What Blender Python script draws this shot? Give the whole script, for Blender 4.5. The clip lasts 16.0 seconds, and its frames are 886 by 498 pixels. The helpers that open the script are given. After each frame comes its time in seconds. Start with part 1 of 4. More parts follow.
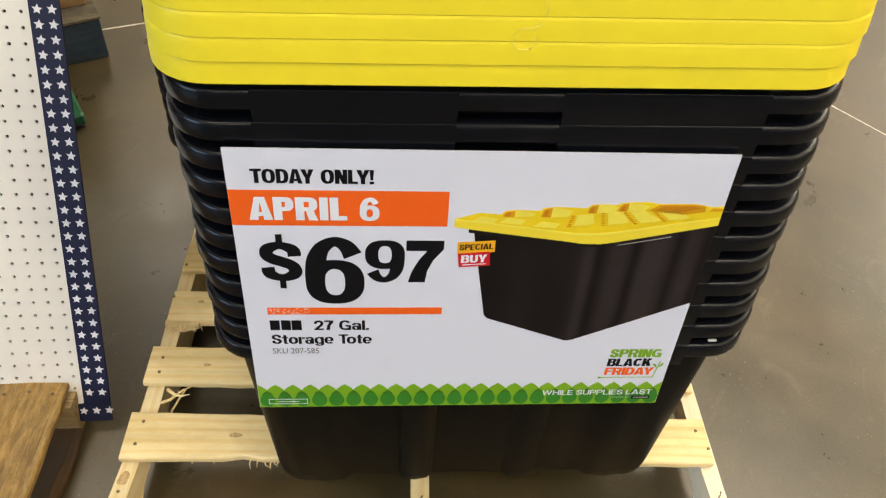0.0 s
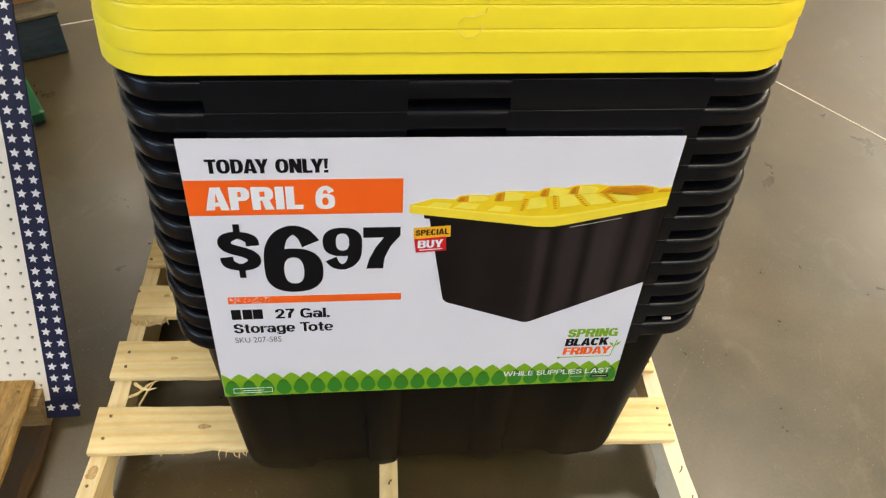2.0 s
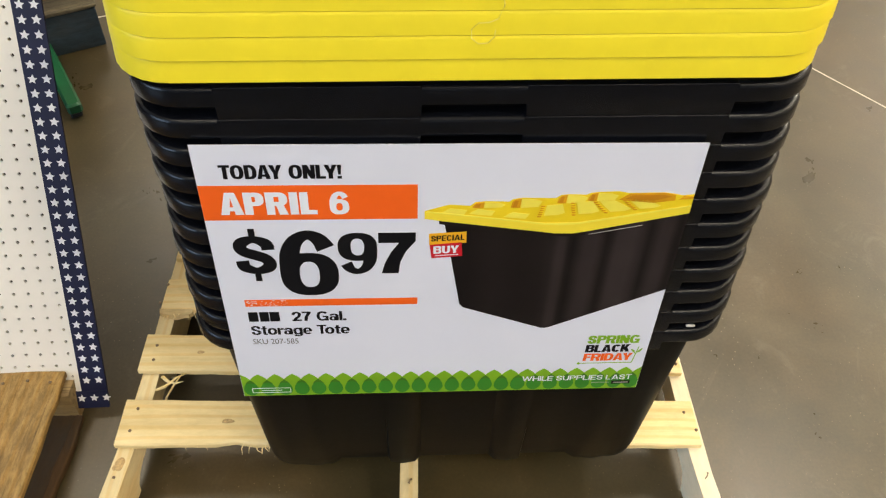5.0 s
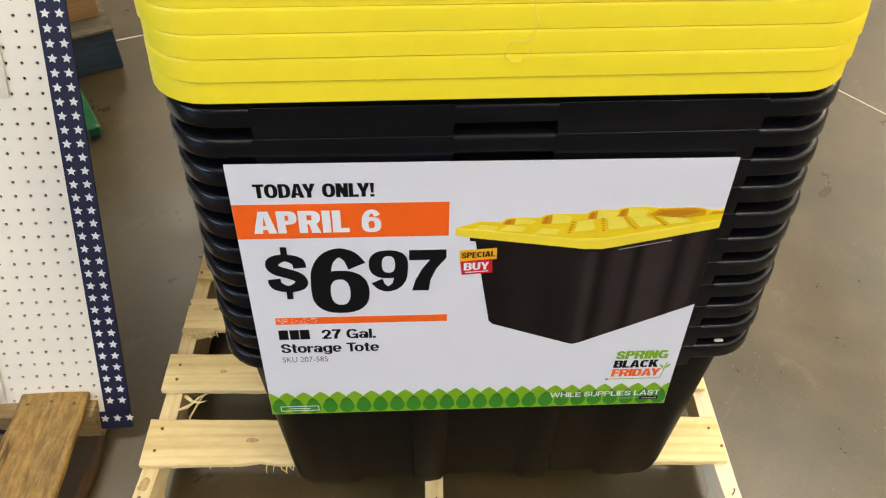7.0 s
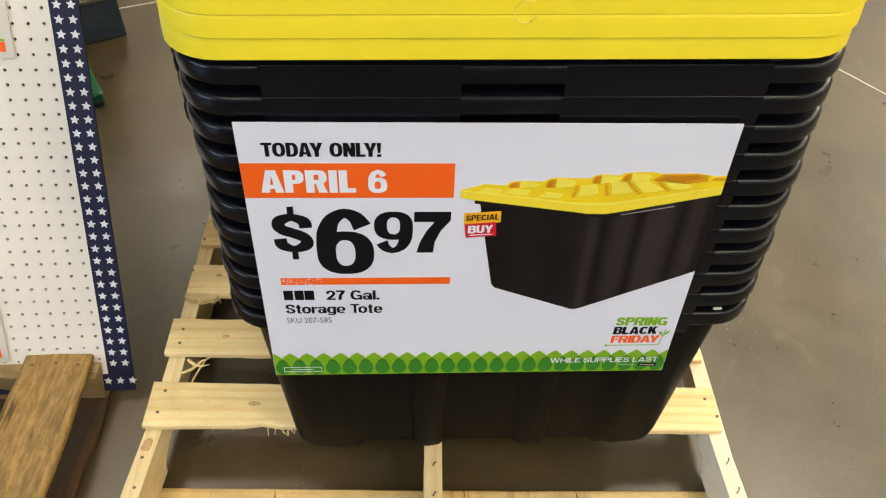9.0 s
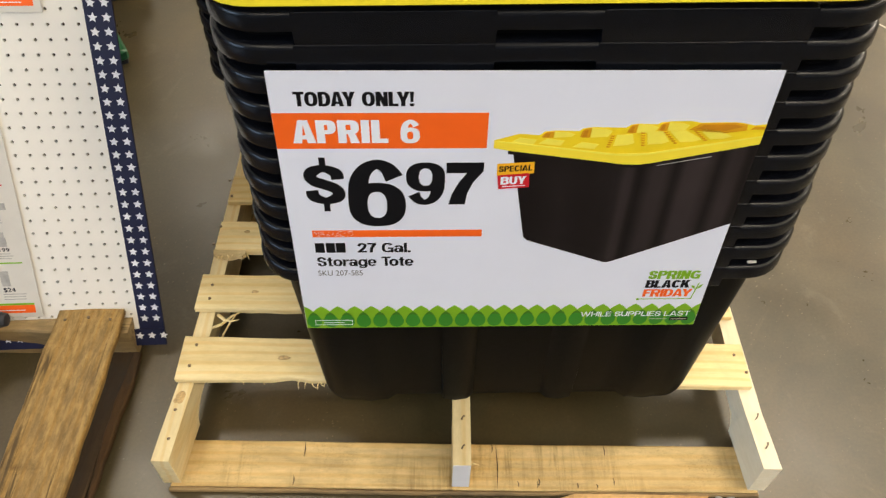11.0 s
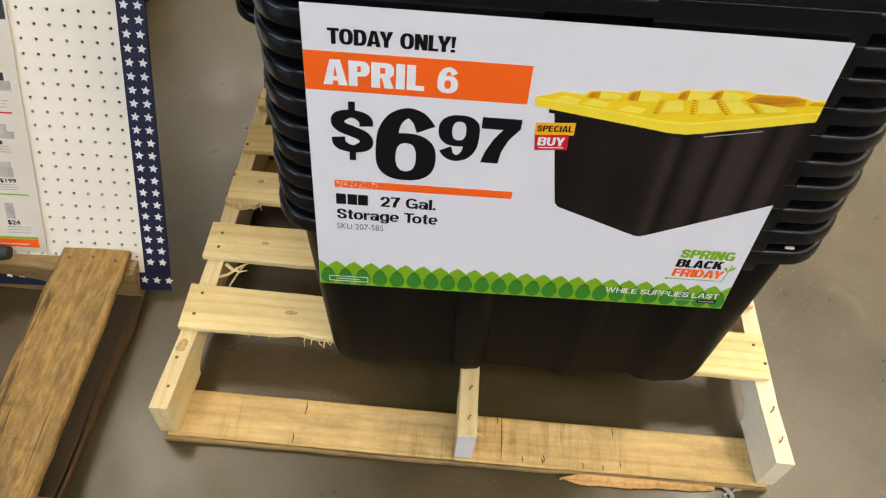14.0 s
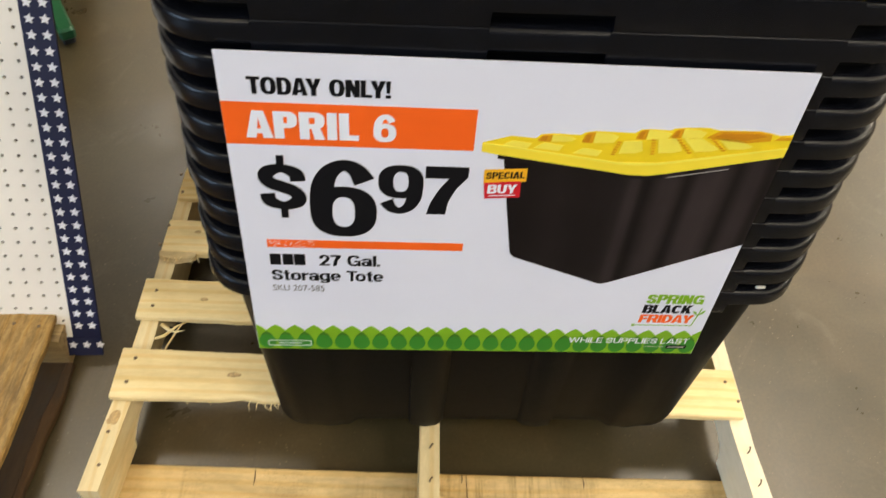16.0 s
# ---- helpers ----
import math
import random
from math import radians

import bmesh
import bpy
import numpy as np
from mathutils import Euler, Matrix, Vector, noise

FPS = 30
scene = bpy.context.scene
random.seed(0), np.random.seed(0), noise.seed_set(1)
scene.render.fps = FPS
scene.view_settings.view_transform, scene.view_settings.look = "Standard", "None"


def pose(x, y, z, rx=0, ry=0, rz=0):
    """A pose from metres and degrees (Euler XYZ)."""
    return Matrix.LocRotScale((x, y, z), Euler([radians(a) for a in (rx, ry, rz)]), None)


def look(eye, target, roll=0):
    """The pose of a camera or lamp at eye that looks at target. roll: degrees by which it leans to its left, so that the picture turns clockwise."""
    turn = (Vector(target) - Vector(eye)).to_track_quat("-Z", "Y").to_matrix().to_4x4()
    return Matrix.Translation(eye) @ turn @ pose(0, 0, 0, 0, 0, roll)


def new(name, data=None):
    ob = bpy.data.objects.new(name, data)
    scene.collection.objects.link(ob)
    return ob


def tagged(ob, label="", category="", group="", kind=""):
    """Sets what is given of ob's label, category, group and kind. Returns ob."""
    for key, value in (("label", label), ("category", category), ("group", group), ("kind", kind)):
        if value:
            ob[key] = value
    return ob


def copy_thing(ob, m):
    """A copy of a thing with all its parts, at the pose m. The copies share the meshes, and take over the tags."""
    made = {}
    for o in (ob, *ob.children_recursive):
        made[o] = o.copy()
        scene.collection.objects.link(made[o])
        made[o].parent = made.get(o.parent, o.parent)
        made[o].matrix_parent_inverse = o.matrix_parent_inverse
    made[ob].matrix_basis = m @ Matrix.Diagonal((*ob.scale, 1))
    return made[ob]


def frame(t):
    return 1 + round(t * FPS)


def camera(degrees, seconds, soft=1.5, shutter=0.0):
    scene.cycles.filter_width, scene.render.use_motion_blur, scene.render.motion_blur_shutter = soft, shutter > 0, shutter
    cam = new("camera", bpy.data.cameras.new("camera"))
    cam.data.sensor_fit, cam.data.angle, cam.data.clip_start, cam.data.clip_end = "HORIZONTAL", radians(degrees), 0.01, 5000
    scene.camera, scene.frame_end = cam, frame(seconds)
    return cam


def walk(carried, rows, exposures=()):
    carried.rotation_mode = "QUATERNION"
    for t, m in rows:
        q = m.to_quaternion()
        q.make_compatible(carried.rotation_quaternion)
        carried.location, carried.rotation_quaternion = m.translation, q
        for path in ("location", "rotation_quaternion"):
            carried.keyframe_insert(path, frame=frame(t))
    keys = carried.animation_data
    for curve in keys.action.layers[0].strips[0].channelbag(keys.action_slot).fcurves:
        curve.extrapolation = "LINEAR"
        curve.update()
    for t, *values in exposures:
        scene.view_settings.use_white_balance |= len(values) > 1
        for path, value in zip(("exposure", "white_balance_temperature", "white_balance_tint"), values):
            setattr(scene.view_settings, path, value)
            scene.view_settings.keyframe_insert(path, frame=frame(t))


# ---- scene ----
cam = camera(59.8, 16.0, soft=1.2, shutter=0.5)
PATH = [
    (0, (-0.067, -0.507, 1.313), (0.087, 0.88, -0.119), 4.8),
    (0.5, (-0.07, -0.508, 1.31), (0.105, 0.851, -0.147), 5.6),
    (1, (-0.061, -0.51, 1.308), (0.139, 0.836, -0.158), 6.3),
    (1.5, (-0.051, -0.522, 1.318), (0.16, 0.828, -0.143), 6.1),
    (2, (-0.046, -0.525, 1.322), (0.171, 0.841, -0.123), 5.3),
    (2.5, (-0.043, -0.518, 1.324), (0.198, 0.861, -0.105), 4.6),
    (3, (-0.045, -0.522, 1.319), (0.187, 0.821, -0.145), 4.2),
    (3.5, (-0.031, -0.519, 1.323), (0.107, 0.822, -0.154), 2.3),
    (4, (-0.006, -0.498, 1.333), (0.115, 0.843, -0.145), 3.5),
    (6.5, (-0.04, -0.507, 1.332), (0.057, 0.859, -0.125), 1.6),
    (7, (-0.045, -0.504, 1.334), (0.053, 0.875, -0.111), 1.8),
    (7.5, (-0.052, -0.509, 1.334), (0.056, 0.875, -0.105), 2.9),
    (8, (-0.053, -0.516, 1.33), (0.051, 0.853, -0.125), 3.0),
    (10.5, (-0.061, -0.535, 1.32), (0.033, 0.768, -0.194), 2.6),
    (11, (-0.069, -0.534, 1.312), (-0.017, 0.739, -0.229), 1.4),
    (11.5, (-0.076, -0.531, 1.303), (-0.053, 0.724, -0.255), 0.3),
    (12, (-0.078, -0.508, 1.268), (-0.082, 0.731, -0.302), -0.1),
    (12.5, (-0.077, -0.449, 1.236), (-0.026, 0.707, -0.396), 2.6),
    (13, (-0.091, -0.474, 1.252), (-0.051, 0.649, -0.402), 3.8),
    (13.5, (-0.101, -0.52, 1.255), (-0.035, 0.645, -0.369), 6.1),
    (14, (-0.095, -0.519, 1.265), (-0.048, 0.701, -0.319), 5.6),
    (14.5, (-0.085, -0.489, 1.244), (-0.01, 0.738, -0.334), 4.8),
    (15, (-0.094, -0.478, 1.24), (-0.032, 0.742, -0.343), 4.1),
    (15.5, (-0.089, -0.452, 1.227), (-0.007, 0.765, -0.359), 4.6),
    (16, (-0.078, -0.438, 1.227), (0.067, 0.829, -0.314), 6.3),
]
walk(cam, [(t, look(eye, target, roll)) for t, eye, target, roll in PATH], [(0.0, 0.0), (10.5, 0.0), (12.5, -0.02), (16.0, 0.03)])

# ---- light ----
world = bpy.data.worlds.new("store_air")
world.use_nodes = True
world.node_tree.nodes["Background"].inputs[0].default_value = (0.55, 0.6, 0.7, 1)
world.node_tree.nodes["Background"].inputs[1].default_value = 0.05
scene.world = world


def area_lamp(name, where, target, size, watts, colour):
    data = bpy.data.lights.new(name, "AREA")
    data.shape, data.size, data.size_y = "RECTANGLE", size[0], size[1]
    data.energy, data.color = watts, colour
    ob = new(name, data)
    ob.matrix_world = look(where, target)
    return ob


def high_bay(x, y, watts):
    data = bpy.data.lights.new("high_bay_light", "POINT")
    data.energy, data.color, data.shadow_soft_size = watts, (1.0, 0.89, 0.72), 0.55
    new("high_bay_light", data).location = (x, y, 6.1)


for gx in (-2.4, 3.2, 8.6):
    for gy in (-7.5, -2.6, 2.3, 7.2):
        high_bay(gx, gy, (335 if gx > 3 else 195) * (1.22 if gy > 0 else 0.91))
# daylight of the glazed store front on the left
area_lamp("entrance_daylight", (-10.3, -4.5, 3.9), (0, 0, 0.6), (8.0, 4.0), 770, (0.54, 0.74, 1.0))
# unseen area light, added to brighten the floor on the far right
area_lamp("loading_door_daylight", (9.6, 10.4, 4.2), (1.0, 1.0, 0.0), (8.0, 6.0), 390, (1.0, 0.93, 0.83))

# ---- materials ----


def material(name, rough=0.5, metal=0.0, spec=0.5):
    m = bpy.data.materials.new(name)
    m.use_nodes = True
    b = m.node_tree.nodes["Principled BSDF"]
    b.inputs["Roughness"].default_value, b.inputs["Metallic"].default_value = rough, metal
    b.inputs["Specular IOR Level"].default_value = spec
    return m, m.node_tree, b


def node(tree, kind, **values):
    n = tree.nodes.new(kind)
    for k, v in values.items():
        n.inputs[k.replace("_", " ")].default_value = v
    return n


def coords(tree, scale=(1, 1, 1), spread=0.0):
    """Object coordinates, scaled, shifted per object by its random number."""
    tc = tree.nodes.new("ShaderNodeTexCoord")
    mp = tree.nodes.new("ShaderNodeMapping")
    mp.inputs["Scale"].default_value = scale
    tree.links.new(tc.outputs["Object"], mp.inputs["Vector"])
    if spread:
        info = tree.nodes.new("ShaderNodeObjectInfo")
        mul = tree.nodes.new("ShaderNodeMath")
        mul.operation = "MULTIPLY"
        mul.inputs[1].default_value = spread
        tree.links.new(info.outputs["Random"], mul.inputs[0])
        tree.links.new(mul.outputs[0], mp.inputs["Location"])
    return mp.outputs["Vector"]


def ramp(tree, fac, stops):
    r = tree.nodes.new("ShaderNodeValToRGB")
    while len(r.color_ramp.elements) < len(stops):
        r.color_ramp.elements.new(0.5)
    for e, (p, c) in zip(r.color_ramp.elements, stops):
        e.position, e.color = p, (*c, 1)
    tree.links.new(fac, r.inputs[0])
    return r.outputs[0]


def blend(tree, fac, a, b, mode="MIX"):
    m = tree.nodes.new("ShaderNodeMix")
    m.data_type, m.blend_type = "RGBA", mode
    for sock, v in ((0, fac), (6, a), (7, b)):
        if isinstance(v, (int, float)):
            m.inputs[sock].default_value = v
        elif isinstance(v, tuple):
            m.inputs[sock].default_value = (*v, 1)
        else:
            tree.links.new(v, m.inputs[sock])
    return m.outputs[2]


def bumped(tree, b, height, strength, distance):
    n = node(tree, "ShaderNodeBump", Strength=strength, Distance=distance)
    tree.links.new(height, n.inputs["Height"])
    tree.links.new(n.outputs[0], b.inputs["Normal"])


def wood(name, pale, mid, dark, along, rough=0.75, dirt=0.0, knots=True, bump=0.25, blotch=0.15, stain=0.0, dotted=1.0, checks=0.0, rings=0.0):
    """Sawn wood with its grain along one axis (0: x, 1: y, 2: z)."""
    m, t, b = material(name, rough, spec=0.3)
    sc = [32.0, 32.0, 32.0]
    sc[along] = 1.6
    v = coords(t, sc, 40.0)
    grain = node(t, "ShaderNodeTexNoise", Scale=1.0, Detail=6.0, Roughness=0.65, Distortion=0.6)
    t.links.new(v, grain.inputs["Vector"])
    sc2 = [7.0, 7.0, 7.0]
    sc2[along] = 1.2
    broad = node(t, "ShaderNodeTexNoise", Scale=1.0, Detail=3.0, Roughness=0.5, Distortion=0.8)
    t.links.new(coords(t, sc2, 23.0), broad.inputs["Vector"])
    col = ramp(t, grain.outputs["Fac"], [(0.3, dark), (0.5, mid), (0.7, pale)])
    tone = ramp(t, broad.outputs["Fac"], [(0.3, tuple(0.72 * c for c in mid)), (0.55, pale), (0.75, pale)])
    col = blend(t, 0.5, col, tone)
    if rings:
        # growth rings, cut flat: long pointed arches along the board
        sc8 = [16.0, 16.0, 16.0]
        sc8[along] = 1.1
        wave = node(t, "ShaderNodeTexWave", Scale=1.0, Distortion=5.5, Detail=3.0)
        wave.bands_direction = "Y" if along == 0 else "X"
        t.links.new(coords(t, sc8, 9.0), wave.inputs["Vector"])
        k = 1 - rings
        col = blend(t, 1.0, col, ramp(t, wave.outputs["Fac"], [(0.05, (k, k * 0.93, k * 0.80)), (0.45, (1, 1, 1))]), "MULTIPLY")
    info = t.nodes.new("ShaderNodeObjectInfo")
    col = blend(t, 1.0, col, ramp(t, info.outputs["Random"], [(0.0, (0.86, 0.83, 0.77)), (0.5, (0.98, 0.97, 0.95)), (1.0, (1.04, 1.04, 1.05))]), "MULTIPLY")
    mott = node(t, "ShaderNodeTexNoise", Scale=1.0, Detail=6.0, Roughness=0.75, Distortion=0.3)
    sc4 = [120.0, 120.0, 120.0]
    sc4[along] = 34.0
    t.links.new(coords(t, sc4, 11.0), mott.inputs["Vector"])
    lo, hi = 1 - blotch, 1 + 0.8 * blotch
    col = blend(t, 1.0, col, ramp(t, mott.outputs["Fac"], [(0.32, (lo, lo, lo * 0.96)), (0.66, (hi, hi, hi))]), "MULTIPLY")
    if knots:
        sc3 = [9.0, 9.0, 9.0]
        sc3[along] = 5.0
        vor = node(t, "ShaderNodeTexVoronoi", Scale=1.0, Randomness=1.0)
        t.links.new(coords(t, sc3, 31.0), vor.inputs["Vector"])
        k = ramp(t, vor.outputs["Distance"], [(0.035, (1, 1, 1)), (0.10, (0, 0, 0))])
        col = blend(t, k, col, tuple(0.6 * c for c in dark))
    if stain:
        patch = node(t, "ShaderNodeTexNoise", Scale=6.0, Detail=3.0, Roughness=0.6)
        t.links.new(coords(t, (1, 1, 1), 19.0), patch.inputs["Vector"])
        sc6 = [5.0, 5.0, 5.0]
        sc6[along] = 60.0
        saw = node(t, "ShaderNodeTexNoise", Scale=1.0, Detail=4.0, Roughness=0.7, Distortion=0.5)
        t.links.new(coords(t, sc6, 13.0), saw.inputs["Vector"])
        where = ramp(t, patch.outputs["Fac"], [(0.45, (0, 0, 0)), (0.66, (stain, stain, stain))])
        lines = ramp(t, saw.outputs["Fac"], [(0.3, (0.42, 0.36, 0.29)), (0.52, (1, 1, 1))])
        col = blend(t, where, col, blend(t, 1.0, col, lines, "MULTIPLY"))
        dots = node(t, "ShaderNodeTexVoronoi", Scale=210.0, Randomness=1.0)
        t.links.new(coords(t, (1, 1, 1), 29.0), dots.inputs["Vector"])
        ring = ramp(t, dots.outputs["Distance"], [(0.1, (1 - 0.38 * dotted, 1 - 0.45 * dotted, 1 - 0.54 * dotted)), (0.42, (1, 1, 1))])
        patch2 = node(t, "ShaderNodeTexNoise", Scale=11.0, Detail=2.0, Roughness=0.5)
        t.links.new(coords(t, (1, 1, 1), 37.0), patch2.inputs["Vector"])
        here = ramp(t, patch2.outputs["Fac"], [(0.46, (0, 0, 0)), (0.62, (stain, stain, stain))])
        col = blend(t, here, col, blend(t, 1.0, col, ring, "MULTIPLY"))
    if checks:
        sc7 = [70.0, 70.0, 70.0]
        sc7[along] = 2.4
        split = node(t, "ShaderNodeTexNoise", Scale=1.0, Detail=4.0, Roughness=0.6, Distortion=0.9)
        t.links.new(coords(t, sc7, 43.0), split.inputs["Vector"])
        f = ramp(t, split.outputs["Fac"], [(0.34, (checks, checks, checks)), (0.43, (0, 0, 0))])
        col = blend(t, f, col, tuple(0.45 * c for c in dark))
    if dirt:
        d = node(t, "ShaderNodeTexNoise", Scale=9.0, Detail=8.0, Roughness=0.7)
        sc5 = [2.2, 2.2, 2.2]
        sc5[along] = 0.8
        t.links.new(coords(t, sc5, 17.0), d.inputs["Vector"])
        f = ramp(t, d.outputs["Fac"], [(0.47, (0, 0, 0)), (0.66, (dirt, dirt, dirt))])
        col = blend(t, f, col, (0.06, 0.05, 0.04))
    t.links.new(col, b.inputs["Base Color"])
    bumped(t, b, grain.outputs["Fac"], bump, 0.004)
    return m


def plain(name, colour, rough=0.5, metal=0.0, spec=0.5, vary=0.12, scale=30.0, bump=0.0):
    """One colour with a little mottling and fine relief."""
    m, t, b = material(name, rough, metal, spec)
    n = node(t, "ShaderNodeTexNoise", Scale=scale, Detail=5.0, Roughness=0.6)
    t.links.new(coords(t), n.inputs["Vector"])
    col = ramp(t, n.outputs["Fac"], [(0.3, tuple(c * (1 - vary) for c in colour)), (0.7, tuple(min(1, c * (1 + vary)) for c in colour))])
    t.links.new(col, b.inputs["Base Color"])
    if bump:
        bumped(t, b, n.outputs["Fac"], bump, 0.002)
    return m


def concrete():
    m, t, b = material("polished_concrete", 0.3, spec=0.6)
    v = coords(t)
    big = node(t, "ShaderNodeTexNoise", Scale=1.3, Detail=5.0, Roughness=0.6, Distortion=0.5)
    mid = node(t, "ShaderNodeTexNoise", Scale=6.0, Detail=5.0, Roughness=0.62, Distortion=0.3)
    fine = node(t, "ShaderNodeTexNoise", Scale=160.0, Detail=3.0, Roughness=0.6)
    tint = node(t, "ShaderNodeTexNoise", Scale=2.6, Detail=4.0, Roughness=0.55)
    for n in (big, mid, fine, tint):
        t.links.new(v, n.inputs["Vector"])
    col = ramp(t, big.outputs["Fac"], [(0.28, (0.0525, 0.0402, 0.0186)), (0.7, (0.088, 0.0672, 0.031))])
    for n, lo, hi, f in ((mid, (0.76, 0.77, 0.79), (1.18, 1.16, 1.13), 0.9), (fine, (0.86, 0.86, 0.86), (1.08, 1.08, 1.08), 0.9), (tint, (0.92, 1.0, 1.04), (1.08, 1.0, 0.95), 1.0)):
        col = blend(t, f, col, ramp(t, n.outputs["Fac"], [(0.32, lo), (0.68, hi)]), "MULTIPLY")
    # crumbs and pale scratches, in drifts
    drift = node(t, "ShaderNodeTexNoise", Scale=3.4, Detail=3.0, Roughness=0.6)
    t.links.new(v, drift.inputs["Vector"])
    here = ramp(t, drift.outputs["Fac"], [(0.44, (0.12, 0.12, 0.12)), (0.66, (1, 1, 1))])
    for scale, r, strong, tone in ((85.0, 0.085, 0.8, (0.30, 0.23, 0.14)), (42.0, 0.05, 0.7, (0.32, 0.27, 0.20)), (9.0, 0.013, 0.7, (0.42, 0.38, 0.32))):
        spots = node(t, "ShaderNodeTexVoronoi", Scale=scale, Randomness=1.0)
        t.links.new(coords(t, (1.0, 0.8, 1.0)), spots.inputs["Vector"])
        f = ramp(t, spots.outputs["Distance"], [(r * 0.6, (strong, strong, strong)), (r * 1.3, (0, 0, 0))])
        col = blend(t, blend(t, 1.0, f, here, "MULTIPLY"), col, tone)
    scuff = node(t, "ShaderNodeTexNoise", Scale=1.0, Detail=7.0, Roughness=0.75, Distortion=1.4)
    t.links.new(coords(t, (6.0, 4.0, 5.0)), scuff.inputs["Vector"])
    f = ramp(t, scuff.outputs["Fac"], [(0.56, (0, 0, 0)), (0.74, (0.45, 0.45, 0.45))])
    col = blend(t, f, col, (0.155, 0.125, 0.08))
    drops = node(t, "ShaderNodeTexVoronoi", Scale=5.0, Randomness=1.0)
    t.links.new(v, drops.inputs["Vector"])
    f = ramp(t, drops.outputs["Distance"], [(0.025, (0.15, 0.15, 0.15)), (0.05, (0, 0, 0))])
    col = blend(t, f, col, (0.02, 0.018, 0.014))
    t.links.new(col, b.inputs["Base Color"])
    r = ramp(t, mid.outputs["Fac"], [(0.3, (0.26, 0.26, 0.26)), (0.7, (0.40, 0.40, 0.40))])
    t.links.new(r, b.inputs["Roughness"])
    bumped(t, b, fine.outputs["Fac"], 0.06, 0.001)
    return m


CONCRETE = concrete()
PINE_X = wood("fresh_pine_cross", (0.95, 0.80, 0.465), (0.89, 0.715, 0.37), (0.70, 0.51, 0.23), 0, blotch=0.07, knots=False, rings=0.045)
PINE_Y = wood("fresh_pine_long", (0.86, 0.74, 0.46), (0.79, 0.65, 0.37), (0.64, 0.47, 0.24), 1, blotch=0.08, knots=False, rings=0.04)
# right stringer's wood, paler: the daylight on its left face is in the colour
PALE_Y = wood("lit_pale_pine_long", (0.88, 0.80, 0.62), (0.83, 0.73, 0.52), (0.76, 0.64, 0.44), 1, blotch=0.05, knots=False, bump=0.1)
TAN_X = wood("stained_hardwood", (0.75, 0.565, 0.28), (0.67, 0.49, 0.22), (0.47, 0.32, 0.135), 0, dirt=0.28, blotch=0.10, knots=False, stain=0.75, dotted=0.55, rings=0.04)
CHEWED = wood("chewed_pine", (0.80, 0.64, 0.36), (0.70, 0.52, 0.26), (0.46, 0.31, 0.13), 0, knots=False, bump=0.6)
SPLIT = wood("split_wood", (0.78, 0.52, 0.25), (0.66, 0.38, 0.15), (0.40, 0.19, 0.06), 0, knots=False, bump=0.5)
OLD_Y = wood("weathered_board_long", (0.45, 0.295, 0.108), (0.335, 0.208, 0.072), (0.11, 0.068, 0.029), 1, dirt=0.55, bump=0.9, blotch=0.34, knots=False, stain=0.8, dotted=0.3, checks=0.8, rings=0.08)
TORN_Y = wood("torn_red_brown_edge_long", (0.22, 0.13, 0.06), (0.12, 0.066, 0.03), (0.04, 0.022, 0.011), 1, dirt=0.6, bump=0.8, knots=False)
TORN_X = wood("torn_brown_edge_cross", (0.50, 0.36, 0.18), (0.39, 0.26, 0.125), (0.19, 0.12, 0.055), 0, dirt=0.6, bump=0.8, knots=False)
OLD_X = wood("weathered_board_cross", (0.46, 0.335, 0.17), (0.36, 0.25, 0.115), (0.20, 0.125, 0.055), 0, dirt=0.45, bump=0.5, knots=False, checks=0.5)
# Near black: holds the shade under the old deck and behind the pegboard
DARK_Y = wood("dark_wood_and_shade_long", (0.10, 0.064, 0.034), (0.06, 0.037, 0.02), (0.026, 0.016, 0.009), 1, dirt=0.7)
CRATE = wood("brown_crate_wood", (0.36, 0.22, 0.10), (0.30, 0.17, 0.07), (0.19, 0.1, 0.04), 0, knots=False)
BODY = plain("black_textured_plastic", (0.0040, 0.0041, 0.0040), 0.42, spec=0.13, vary=0.3, scale=90, bump=0.06)
BLACK = plain("black_polypropylene", (0.0042, 0.0049, 0.0074), 0.24, spec=0.28, vary=0.25, scale=60, bump=0.05)
YELLOW = plain("yellow_polypropylene", (0.97, 0.805, 0.032), 0.42, spec=0.4, vary=0.03, scale=25, bump=0.03)
NAIL = plain("rusty_nail", (0.20, 0.14, 0.085), 0.6, 0.5, vary=0.5, scale=400)
PAPER = plain("sign_card", (0.775, 0.805, 0.935), 0.42, spec=0.4, vary=0.015, scale=8)
INK = plain("black_ink", (0.007, 0.007, 0.009), 0.5, spec=0.12, vary=0.1)
WHITE = plain("white_ink", (0.84, 0.88, 0.98), 0.45, spec=0.3, vary=0.02)
ORANGE = plain("orange_ink", (0.98, 0.142, 0.014), 0.45, spec=0.3, vary=0.02)
LIME = plain("light_green_ink", (0.22, 0.45, 0.018), 0.45, spec=0.3, vary=0.03)
GREEN = plain("dark_green_ink", (0.042, 0.24, 0.024), 0.45, spec=0.3, vary=0.03)
OLIVE = plain("olive_green_ink", (0.055, 0.19, 0.012), 0.45, spec=0.3, vary=0.03)
GREY_INK = plain("grey_ink", (0.13, 0.13, 0.14), 0.5, spec=0.3, vary=0.1)
RED = plain("red_ink", (0.62, 0.012, 0.025), 0.45, spec=0.3, vary=0.03)
GOLD = plain("amber_ink", (0.93, 0.47, 0.02), 0.45, spec=0.3, vary=0.03)
PRINT_YELLOW = plain("printed_yellow", (0.92, 0.69, 0.02), 0.45, spec=0.3, vary=0.04)
PRINT_LIP = plain("printed_bright_yellow", (0.95, 0.76, 0.05), 0.45, spec=0.3, vary=0.03)
